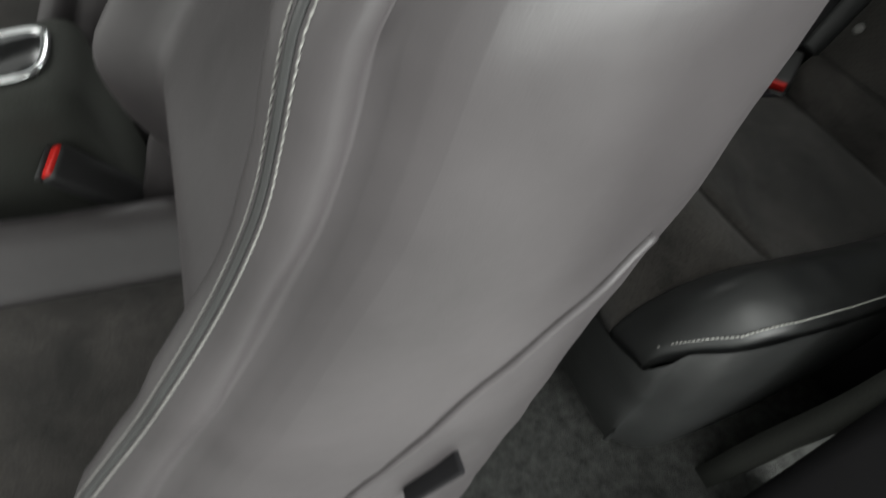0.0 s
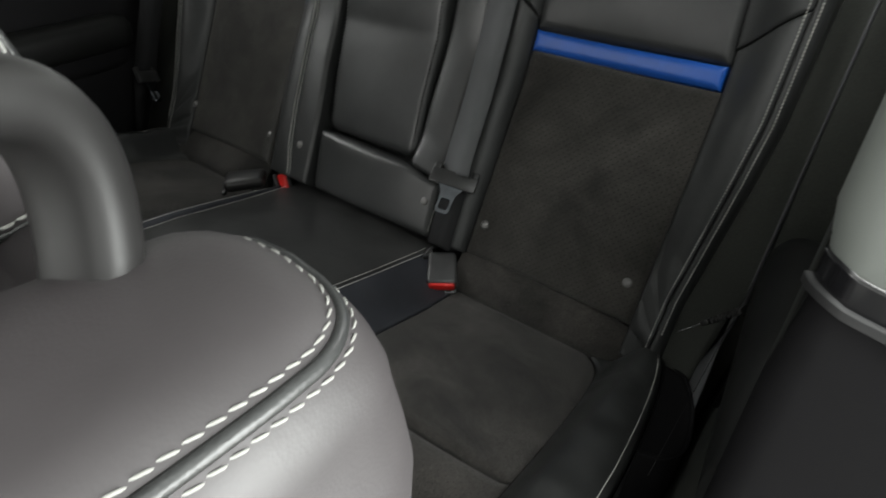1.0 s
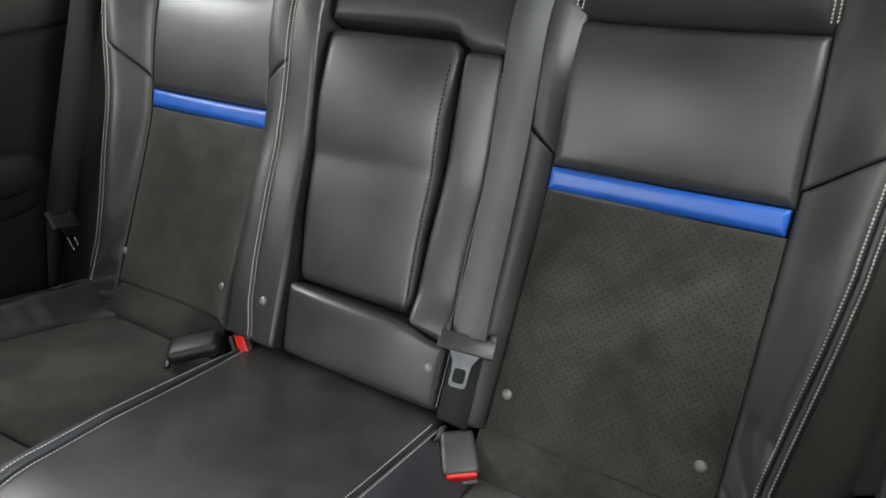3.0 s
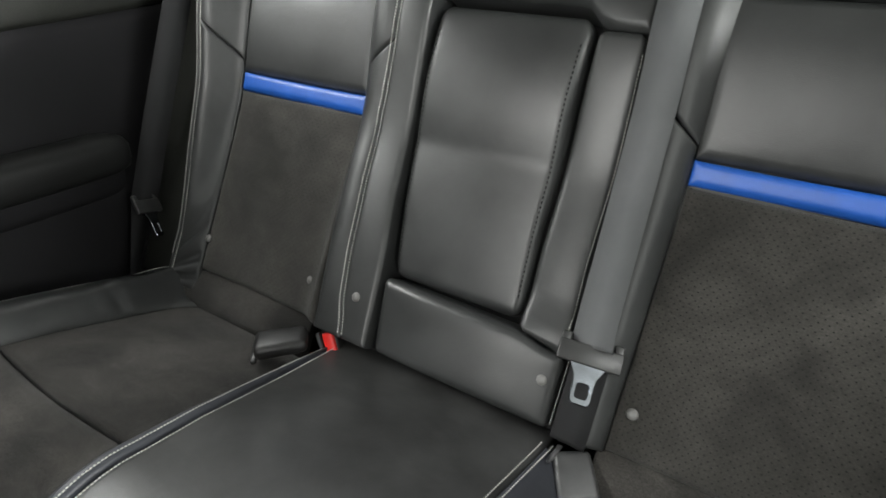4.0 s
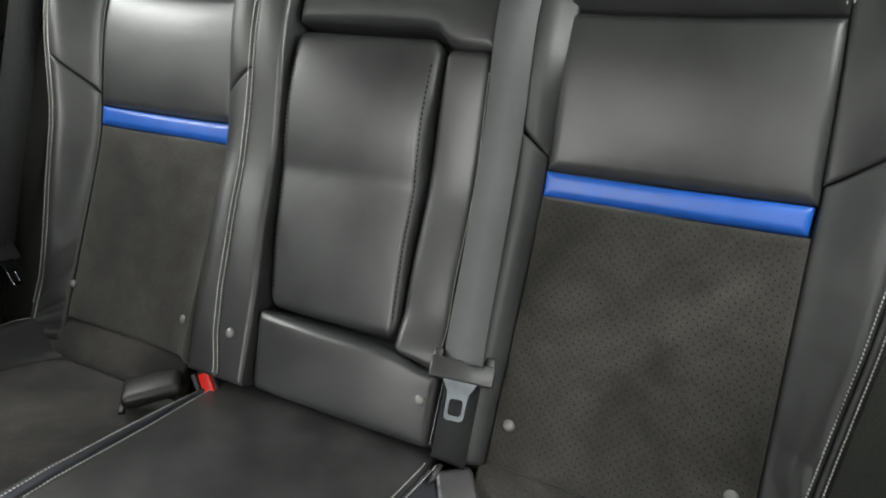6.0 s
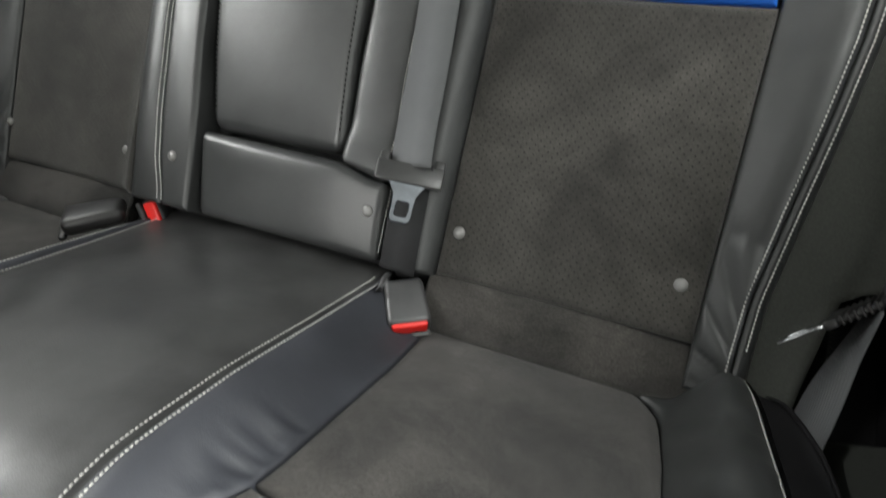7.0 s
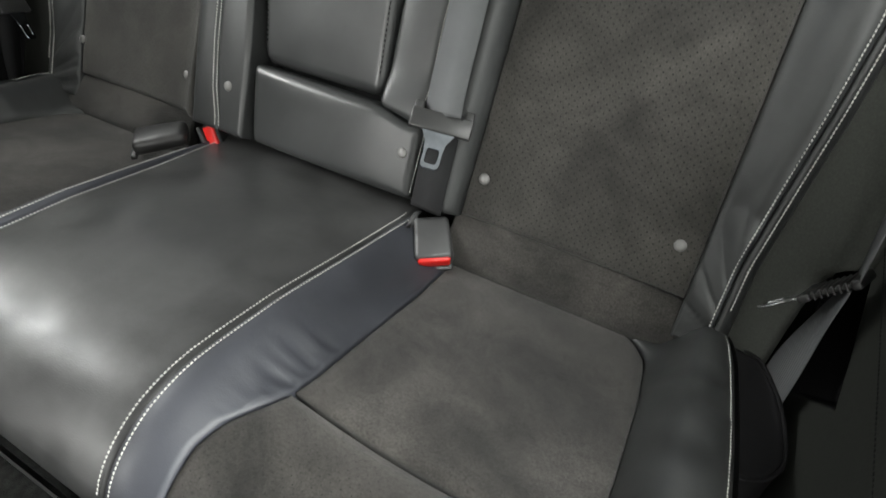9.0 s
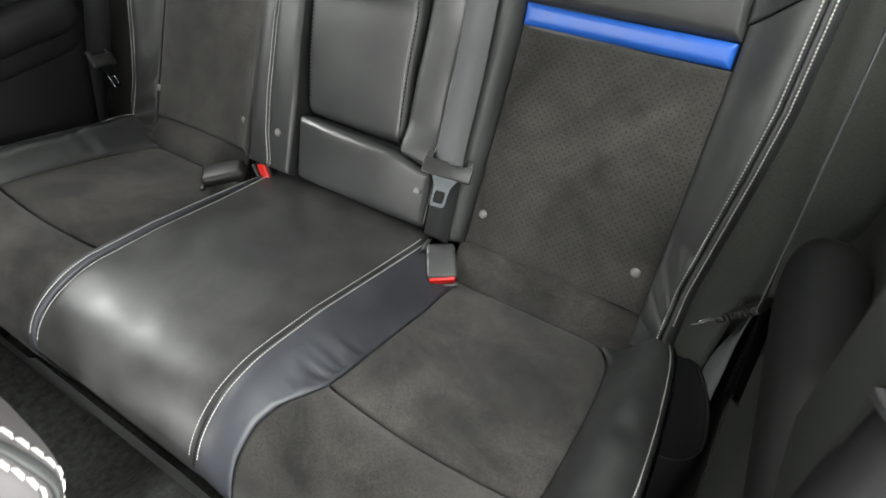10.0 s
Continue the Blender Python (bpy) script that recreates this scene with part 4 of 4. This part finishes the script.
sweep(bm, ring, [(0.0080 * math.copysign(abs(math.cos(a)) ** 0.8, math.cos(a)), 0.0120 * math.copysign(abs(math.sin(a)) ** 0.7, math.sin(a))) for a in [2 * math.pi * k / 14 for k in range(14)]], ups=[nrm] * 64, closed=True)
guide = part("belt_guide", bm, SMOOTH_PLASTIC, driver, "black plastic belt guide loop on the seat's shoulder")
guide.matrix_basis = FRONT_SHIFT.inverted()


# cushion of the front seat
def front_cushion(x, y, h):
    a = abs(x - SEAT_X)
    z = -0.150 - 0.14 * (y + 1.0) + 0.055 * smooth((a - 0.12) / 0.09) - 0.05 * smooth((a - 0.225) / 0.04)
    return Vector((x, y, z + h))


pad("seat_cushion", driver, SUEDE, front_cushion, SEAT_X - 0.135, SEAT_X + 0.135, -1.45, -0.86, 12, 14, r=0.01, drop=0.006, puff=0.004, label="dark suede seat cushion")
for sgn in (1, -1):
    pad("cushion_bolster", driver, LEATHER_FRONT, front_cushion, SEAT_X + sgn * 0.136, SEAT_X + sgn * 0.262, -1.45, -0.86, 10, 16, r=0.01, drop=0.006, skirt=0.14, wob=0.003)
    seam("stitching", driver, front_cushion, [(SEAT_X + sgn * 0.232, -1.44 + 0.0140 * k) for k in range(41)], h=0.0006, mat=PLASTIC)
bm = bmesh.new()
box(bm, (0.46, 0.60, 0.20), Matrix.Translation((SEAT_X, -1.14, -0.29)), 0.02, 2)
part("seat_base", bm, PLASTIC, driver)
bm = bmesh.new()
for dx, dz in ((0, 0.010), (0.004, -0.011)):
    box(bm, (0.012, 0.0012, 0.020), frame_of((0.446 + dx, -0.703 + 0.6 * dz, 0.372 + 1.2 * dz), (0.1, -0.87, 0.5), (0.2, 0.5, 0.86)))
part("label_tag", bm, LABEL, driver, "small white cloth label sewn into a seam")
driver.matrix_world = FRONT_SHIFT
copy_thing(driver, Matrix.Translation((-0.80, -0.02, 0)) @ FRONT_SHIFT)


# ---- armrests of the side panels ----
def side_armrest(sgn):
    root = thing("side_armrest", "padded black leather armrest on the rear side panel", "armrest", "rear side armrests")
    reach = 0.375 if sgn > 0 else 0.60
    # near base lighter, far base darker: lit and shaded sides put into the colour
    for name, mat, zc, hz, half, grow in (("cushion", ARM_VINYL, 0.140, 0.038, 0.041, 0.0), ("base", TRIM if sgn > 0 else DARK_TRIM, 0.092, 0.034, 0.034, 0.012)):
        bm = bmesh.new()
        rings = []
        for k in range(41):
            t = k / 40
            y = -0.006 - grow - (reach - grow) * t
            taper = math.sqrt(max(0.0, 1 - (1 - min(1, t * reach / 0.065)) ** 2)) * 0.98 + 0.02
            cx = 0.720 - 0.006 * smooth(t * 3) + grow + (0.042 * t if sgn > 0 else 0.0)
            w, h = half * taper, hz * (0.35 + 0.65 * taper)
            rings.append([Vector((sgn * (cx + w * math.copysign(abs(math.cos(a)) ** 0.7, math.cos(a))), y, zc - 0.006 * (1 - taper) - 0.004 * t + h * math.copysign(abs(math.sin(a)) ** 0.7, math.sin(a)))) for a in [2 * math.pi * n / 28 for n in range(28)]])
        loft(bm, rings)
        part(name, bm, mat, root)
    seam("stitching", root, lambda x, v, h: Vector((sgn * x, v, 0.112 + h)), [(0.6795, -0.06 - 0.01 * k) for k in range(int(reach * 90))], thick=0.0004, mat=BLACK_THREAD)


side_armrest(1)
side_armrest(-1)


# ---- seat belts ----
def ribbon(bm, points, acrosses, width=0.047, thick=0.0014, steps=6):
    pts = round_path(points, steps)
    ac = round_path(acrosses, steps)
    rings = []
    for i, p in enumerate(pts):
        a = pts[max(0, i - 1)]
        b = pts[min(len(pts) - 1, i + 1)]
        t = (b - a).normalized()
        w = ac[i].normalized()
        nn = t.cross(w).normalized()
        w = nn.cross(t).normalized()
        rings.append([p + w * (width / 2) + nn * thick / 2, p - w * (width / 2) + nn * thick / 2, p - w * (width / 2) - nn * thick / 2, p + w * (width / 2) - nn * thick / 2])
    loft(bm, rings)


def tongue(root, m):
    """A belt's latch plate: a plastic bar with two ears, and the bright steel blade below it (x across, y down the belt, z outwards)."""
    bm = bmesh.new()
    box(bm, (0.079, 0.026, 0.008), Matrix.Translation((0, -0.001, 0.002)), 0.0022, 2)
    for sx in (-1, 1):
        box(bm, (0.012, 0.018, 0.008), Matrix.Translation((sx * 0.0325, -0.015, 0.001)), 0.0022, 2)
    bmesh.ops.transform(bm, matrix=m, verts=bm.verts)
    part("tongue_body", bm, BELT_PLASTIC, root, "grey plastic body of the latch plate")
    steel_blade(root, m, STEEL)


def ribbed_tongue(root, m):
    """A latch plate with a slim ribbed plastic grip."""
    bm = bmesh.new()
    box(bm, (0.046, 0.056, 0.0050), Matrix.Translation((0, -0.015, 0.002)), 0.002, 3)
    box(bm, (0.056, 0.012, 0.0085), Matrix.Translation((0, 0.007, 0.002)), 0.0025, 3)
    box(bm, (0.056, 0.009, 0.0110), Matrix.Translation((0, -0.040, 0.002)), 0.003, 3)
    bmesh.ops.transform(bm, matrix=m, verts=bm.verts)
    body = part("tongue_body", bm, SMOOTH_PLASTIC, root, "black plastic grip of the latch plate")
    for k in range(6):
        bm = bmesh.new()
        box(bm, (0.050, 0.0028, 0.0096), m @ Matrix.Translation((0, -0.031 + 0.0058 * k, 0.002)), 0.001, 2)
        part("rib", bm, SMOOTH_PLASTIC, body)
    steel_blade(root, m, CHROME)


def steel_blade(root, m, mat):
    """The blade that goes into a buckle, with a square slot and bevelled edges."""
    half = [(0.0225, 0.008), (0.0215, 0.0125), (0.0180, 0.0160), (0.0152, 0.0205), (0.0138, 0.026), (0.0132, 0.036), (0.0132, 0.052), (0.0118, 0.0575), (0.0085, 0.060)]
    outline = [Vector(q).to_2d() for q in half] + [Vector((-x, y)) for x, y in reversed(half)]
    mid = Vector((0, 0.043))

    def reach(an):
        d = Vector((math.sin(an), math.cos(an)))
        best = 0.0
        for a, b in zip(outline, outline[1:] + outline[:1]):
            e = b - a
            den = d.x * e.y - d.y * e.x
            if abs(den) > 1e-12:
                w = a - mid
                t, u = (w.x * e.y - w.y * e.x) / den, (w.x * d.y - w.y * d.x) / den
                if t > 0 and -1e-6 <= u <= 1 + 1e-6:
                    best = max(best, t)
        return mid + d * best
    bm = bmesh.new()
    rings = [[] for k in range(6)]
    for k in range(96):
        an = 2 * math.pi * k / 96
        o = reach(an)
        c, sn = math.sin(an), math.cos(an)
        w = mid + Vector((0.0072 * math.copysign(abs(c) ** 0.35, c), 0.0088 * math.copysign(abs(sn) ** 0.35, sn)))
        i, e = o + (mid - o).normalized() * 0.0013, w + (w - mid).normalized() * 0.0010
        for r, q, z in ((0, o, 0.0022), (1, i, 0.0035), (2, e, 0.0035), (3, w, 0.0024), (4, w, 0.001), (5, o, 0.001)):
            rings[r].append(bm.verts.new((q.x, q.y, z)))
    for r in range(6):
        for k in range(96):
            bm.faces.new((rings[r][k - 1], rings[r][k], rings[(r + 1) % 6][k], rings[(r + 1) % 6][k - 1]))
    bmesh.ops.transform(bm, matrix=m, verts=bm.verts)
    blade = part("tongue_blade", bm, mat, root, "bright steel blade with a square slot")
    blade.data.polygons.foreach_set("use_smooth", [mat is CHROME] * len(blade.data.polygons))


belt = thing("seat_belt", "grey seat belt with steel latch plate on the seat back", "seat belt", "rear seat belts")
bm = bmesh.new()
bp = [(0.199, 0.63, 0.014), (0.199, 0.50, 0.008), (0.201, 0.35, 0.008), (0.203, 0.20, 0.010), (0.208, 0.100, 0.016), (0.212, 0.060, 0.019)]
ribbon(bm, [on_back(*q) for q in bp], [Vector((1, 0, 0))] * len(bp), width=0.050)
part("webbing", bm, WEB, belt)
bm = bmesh.new()
bp = [(0.214, 0.066, 0.012), (0.2145, 0.03, 0.010), (0.214, -0.03, 0.006), (0.213, -0.066, 0.000)]
ribbon(bm, [on_back(*q) for q in bp], [Vector((1, 0, 0))] * len(bp), width=0.046)
# same belt, with the shade on its lower length put into the colour
part("lower_webbing", bm, WEB_DARK, belt, "webbing below the latch plate, coloured darker for the shade on it")
down = Vector((0.14, -0.76, -0.63)).normalized()
side = Vector((0.94, 0.29, -0.17))
side = (side - down * side.dot(down)).normalized()
tongue(belt, Matrix.Translation((0.213, -0.0066, 0.0594)) @ Matrix((side, down, down.cross(side))).transposed().to_4x4())

for sgn in (1, -1):
    b2 = thing("seat_belt", "dark grey seat belt hanging along the rear side panel", "seat belt", "rear seat belts")
    bm = bmesh.new()
    if sgn > 0:
        pts = [(0.692, 0.275, 0.69), (0.682, 0.170, 0.48), (0.680, 0.050, 0.25), (0.680, -0.020, 0.115), (0.680, -0.047, 0.062)]
        acr = [(0.02, 0.93, -0.36)] * 3 + [(0.08, 0.90, -0.42), (0.12, 0.88, -0.45)]
    else:
        pts = [(-0.700, 0.250, 0.69), (-0.682, 0.145, 0.45), (-0.680, 0.040, 0.20), (-0.680, -0.012, 0.07), (-0.678, -0.035, 0.02), (-0.674, -0.062, -0.05), (-0.670, -0.085, -0.12)]
        acr = [(0.4, 0.87, -0.36)] * 4 + [(-0.2, 0.9, -0.4), (-0.5, 0.75, -0.4), (-0.6, 0.7, -0.3)]
    ribbon(bm, pts, [Vector(a) for a in acr])
    # far webbing takes the darker copy, as painted shade
    part("webbing", bm, WEB if sgn > 0 else WEB_DARK, b2)
    if sgn > 0:
        ribbed_tongue(b2, frame_of((0.6585, -0.047, 0.034), (-0.64, 0.05, -0.77), (-0.655, 0.38, 0.569)) @ Matrix.Diagonal((0.75, 1, 0.9, 1)))
        bm = bmesh.new()
        ribbon(bm, [(0.678, -0.050, 0.058), (0.671, -0.057, 0.010), (0.664, -0.069, -0.050), (0.663, -0.072, -0.11)],
               [Vector(a) for a in ((0.12, 0.88, -0.45), (-0.08, 0.92, -0.32), (-0.38, 0.90, -0.08), (-0.47, 0.89, 0.0))])
        part("lower_webbing", bm, WEB, b2, "grey webbing running down into the floor")
    else:
        tongue(b2, frame_of((-0.660, -0.030, 0.040), (0.50, -0.08, -0.80), (0.70, 0.41, 0.57)) @ Matrix.Diagonal((0.8, 1, 1, 1)))


def buckle(origin, ahead, up, length=0.070, red_deep=0.010, mat=None, high=0.031, rim=0.007, button=True):
    """A belt buckle: a plastic case with a red press button in its front end."""
    root = thing("seat_belt_buckle", "black plastic belt buckle with red release button in the rear seat", "buckle", "rear belt buckles")
    m = frame_of(origin, ahead, up)
    bm = bmesh.new()
    vs = box(bm, (0.053, length, high), Matrix.Translation((0, -length / 2, 0)), rim, 4)
    for v in vs:
        v.co.x *= 1 + 0.12 * v.co.y / length
        if v.co.z > 0:
            v.co.z *= 1 - 0.25 * smooth((-v.co.y / length - 0.5) * 2)
            v.co.z += 0.0015 * (1 - (v.co.x / 0.027) ** 2)
    box(bm, (0.049, 0.010, 0.008), Matrix.Translation((0, 0.003, -0.0115)), 0.003, 2)
    bmesh.ops.transform(bm, matrix=m, verts=bm.verts)
    part("case", bm, mat or PLASTIC, root)
    if not button:
        return root
    bm = bmesh.new()
    vs = box(bm, (0.043, red_deep, 0.021), Matrix.Translation((0, -red_deep * 0.1, 0.0025)), 0.0035, 3)
    for v in vs:
        if v.co.z < 0.002:
            v.co.z += 0.004 * (1 - (v.co.x / 0.0215) ** 2)
    bmesh.ops.transform(bm, matrix=m, verts=bm.verts)
    part("button", bm, RED, root, "red release button")
    return root


buckle((0.250, -0.083, -0.097), (0.52, -0.72, -0.42), (0.27, -0.42, 0.8), 0.062, mat=BUCKLE_GREY)
far_b = buckle((-0.272, -0.122, -0.064), (-0.72, -0.66, -0.12), (0, -0.1, 1), 0.082, high=0.026, rim=0.011, mat=SMOOTH_PLASTIC, button=False)
far_b["label"] = "black plastic belt buckle lying on the suede seat"
buckle((-0.188, -0.046, -0.072), (0.15, -0.75, 0.3), (0.75, -0.2, 0.5), 0.035)

# ---- B-pillar beside the open doorway ----
pil = thing("pillar", "moulded centre pillar with grey grained trim and gloss black strip", "pillar", "", "structure")
def pillar_face(a, z):
    """The pillar's rounded inner edge, seen from above: a runs from inside the car round to the doorway."""
    r = 0.022
    if a < 0.4:
        return Vector((0.722, -0.36 - 0.25 * a, z))
    t = (a - 0.4) / 0.6
    an = min(1.0, t / 0.3) * math.pi / 2
    return Vector((0.722 + r * (1 - math.cos(an)) + max(0, t - 0.3) * 0.40, -0.46 - r * math.sin(an) - max(0, t - 0.3) * 0.015, z))


def pillar_piece(name, mat, top, low, off, label="", a0=0.0, a1=1.0):
    bm = bmesh.new()
    g = []
    for j in range(13):
        row = []
        for k in range(37):
            a = a0 + (a1 - a0) * k / 36
            p0, p1 = pillar_face(max(0, a - 0.01), 0), pillar_face(min(1, a + 0.01), 0)
            t = (p1 - p0).normalized()
            nn = Vector((t.y, -t.x, 0))
            z0, z1 = low(a), top(a)
            v = j / 12
            roll = 1 - math.sqrt(max(0.0, 1 - (1 - min(1, min(v, 1 - v) * 12)) ** 2))
            p = pillar_face(a, z0 + (z1 - z0) * v) + nn * (off - 0.006 * roll)
            row.append(bm.verts.new(p))
        g.append(row)
    for j in range(12):
        for k in range(36):
            bm.faces.new((g[j][k], g[j][k + 1], g[j + 1][k + 1], g[j + 1][k]))
    return part(name, bm, mat, pil, label)


edge_z = lambda a: 0.428 - 0.045 * smooth((a - 0.48) / 0.5)
pillar_piece("upper_trim", PILLAR, lambda a: 0.78, lambda a: edge_z(a) + 0.008, 0.004, "light grey grained plastic upper pillar trim", 0.43)
pillar_piece("inner_trim", WALL_TRIM, lambda a: 0.78, lambda a: -0.42, 0.0, "dark grey inner pillar trim", 0.0, 0.44)
pillar_piece("gloss_strip", GLOSS, lambda a: edge_z(a) + 0.010, lambda a: edge_z(a) - 0.012, 0.0, "gloss black strip", 0.43)
pillar_piece("lip", PLASTIC, lambda a: edge_z(a) - 0.009, lambda a: edge_z(a) - 0.016, 0.004, "grey edge of the lower trim", 0.43)
pillar_piece("lower_trim", DARK_TRIM, lambda a: edge_z(a) - 0.015, lambda a: -0.42, 0.002, "black grained lower pillar trim", 0.43)

pil.location = (0.000, 0.086, -0.076)

# ---- centre console ----
con = thing("centre_console", "dark grey centre console with bright metal trim between the front seats", "console")
bm = bmesh.new()
box(bm, (0.20, 1.0, 0.40), Matrix.Translation((-0.005, -1.52, -0.17)), 0.03, 3)
part("body", bm, TRIM, con)
for y in (-1.095, -1.20):
    bm = bmesh.new()
    sweep(bm, [Vector((-0.005 + 0.055 * math.copysign(abs(math.cos(a)) ** 0.6, math.cos(a)), y + 0.045 * math.copysign(abs(math.sin(a)) ** 0.6, math.sin(a)), 0.034)) for a in [2 * math.pi * k / 32 for k in range(32)]], oval(0.007, 0.005, 8), closed=True)
    part("trim_ring", bm, CHROME, con, "bright metal trim ring")
    bm = bmesh.new()
    box(bm, (0.10, 0.08, 0.006), Matrix.Translation((-0.005, y, 0.031)), 0.002, 2)
    part("tray", bm, GLOSS, con)
fb = buckle((0.125, -1.075, -0.042), (0.0, -0.58, 0.81), (0.4, 0.6, 0.5), 0.12)
fb["label"] = "black plastic belt buckle with red button beside the front seat"


fb.matrix_world = FRONT_SHIFT
con.matrix_world = FRONT_SHIFT


# ---- small fittings of the rear bench ----
loop_ring = thing("strap_loop", "small black elastic loop at the end of the cushion seam", "loop")
bm = bmesh.new()
sweep(bm, [Vector((0.205 + 0.004 * math.sin(2 * math.pi * k / 24), -0.062 + 0.012 * math.cos(2 * math.pi * k / 24), -0.058 + 0.011 * math.sin(2 * math.pi * k / 24))) for k in range(24)], oval(0.0035, 0.0016, 8), closed=True)
part("band", bm, PLASTIC, loop_ring)

cover = thing("latch_cover", "black plastic cover between the rear cushion and the side panel", "cover")
bm = bmesh.new()
plan = round_path([(0.590, -0.030, 0), (0.637, -0.043, 0), (0.649, -0.052, 0), (0.671, -0.092, 0), (0.684, -0.147, 0), (0.680, -0.178, 0), (0.655, -0.200, 0), (0.590, -0.205, 0)], 6)
loft(bm, [[Vector((0.62 + (p.x - 0.62) * k, -0.12 + (p.y + 0.12) * k, z)) for p in plan] for z, k in ((-0.30, 1.0), (-0.088, 1.0), (-0.083, 0.985), (-0.081, 0.95), (-0.083, 0.90), (-0.086, 0.5))])
part("body", bm, DARK_TRIM, cover)
bm = bmesh.new()
sweep(bm, [Vector((p.x, p.y, -0.081)) for p in plan], oval(0.0022, 0.0018, 8))
part("rim", bm, DARK_TRIM, cover, "thin raised satin edge")
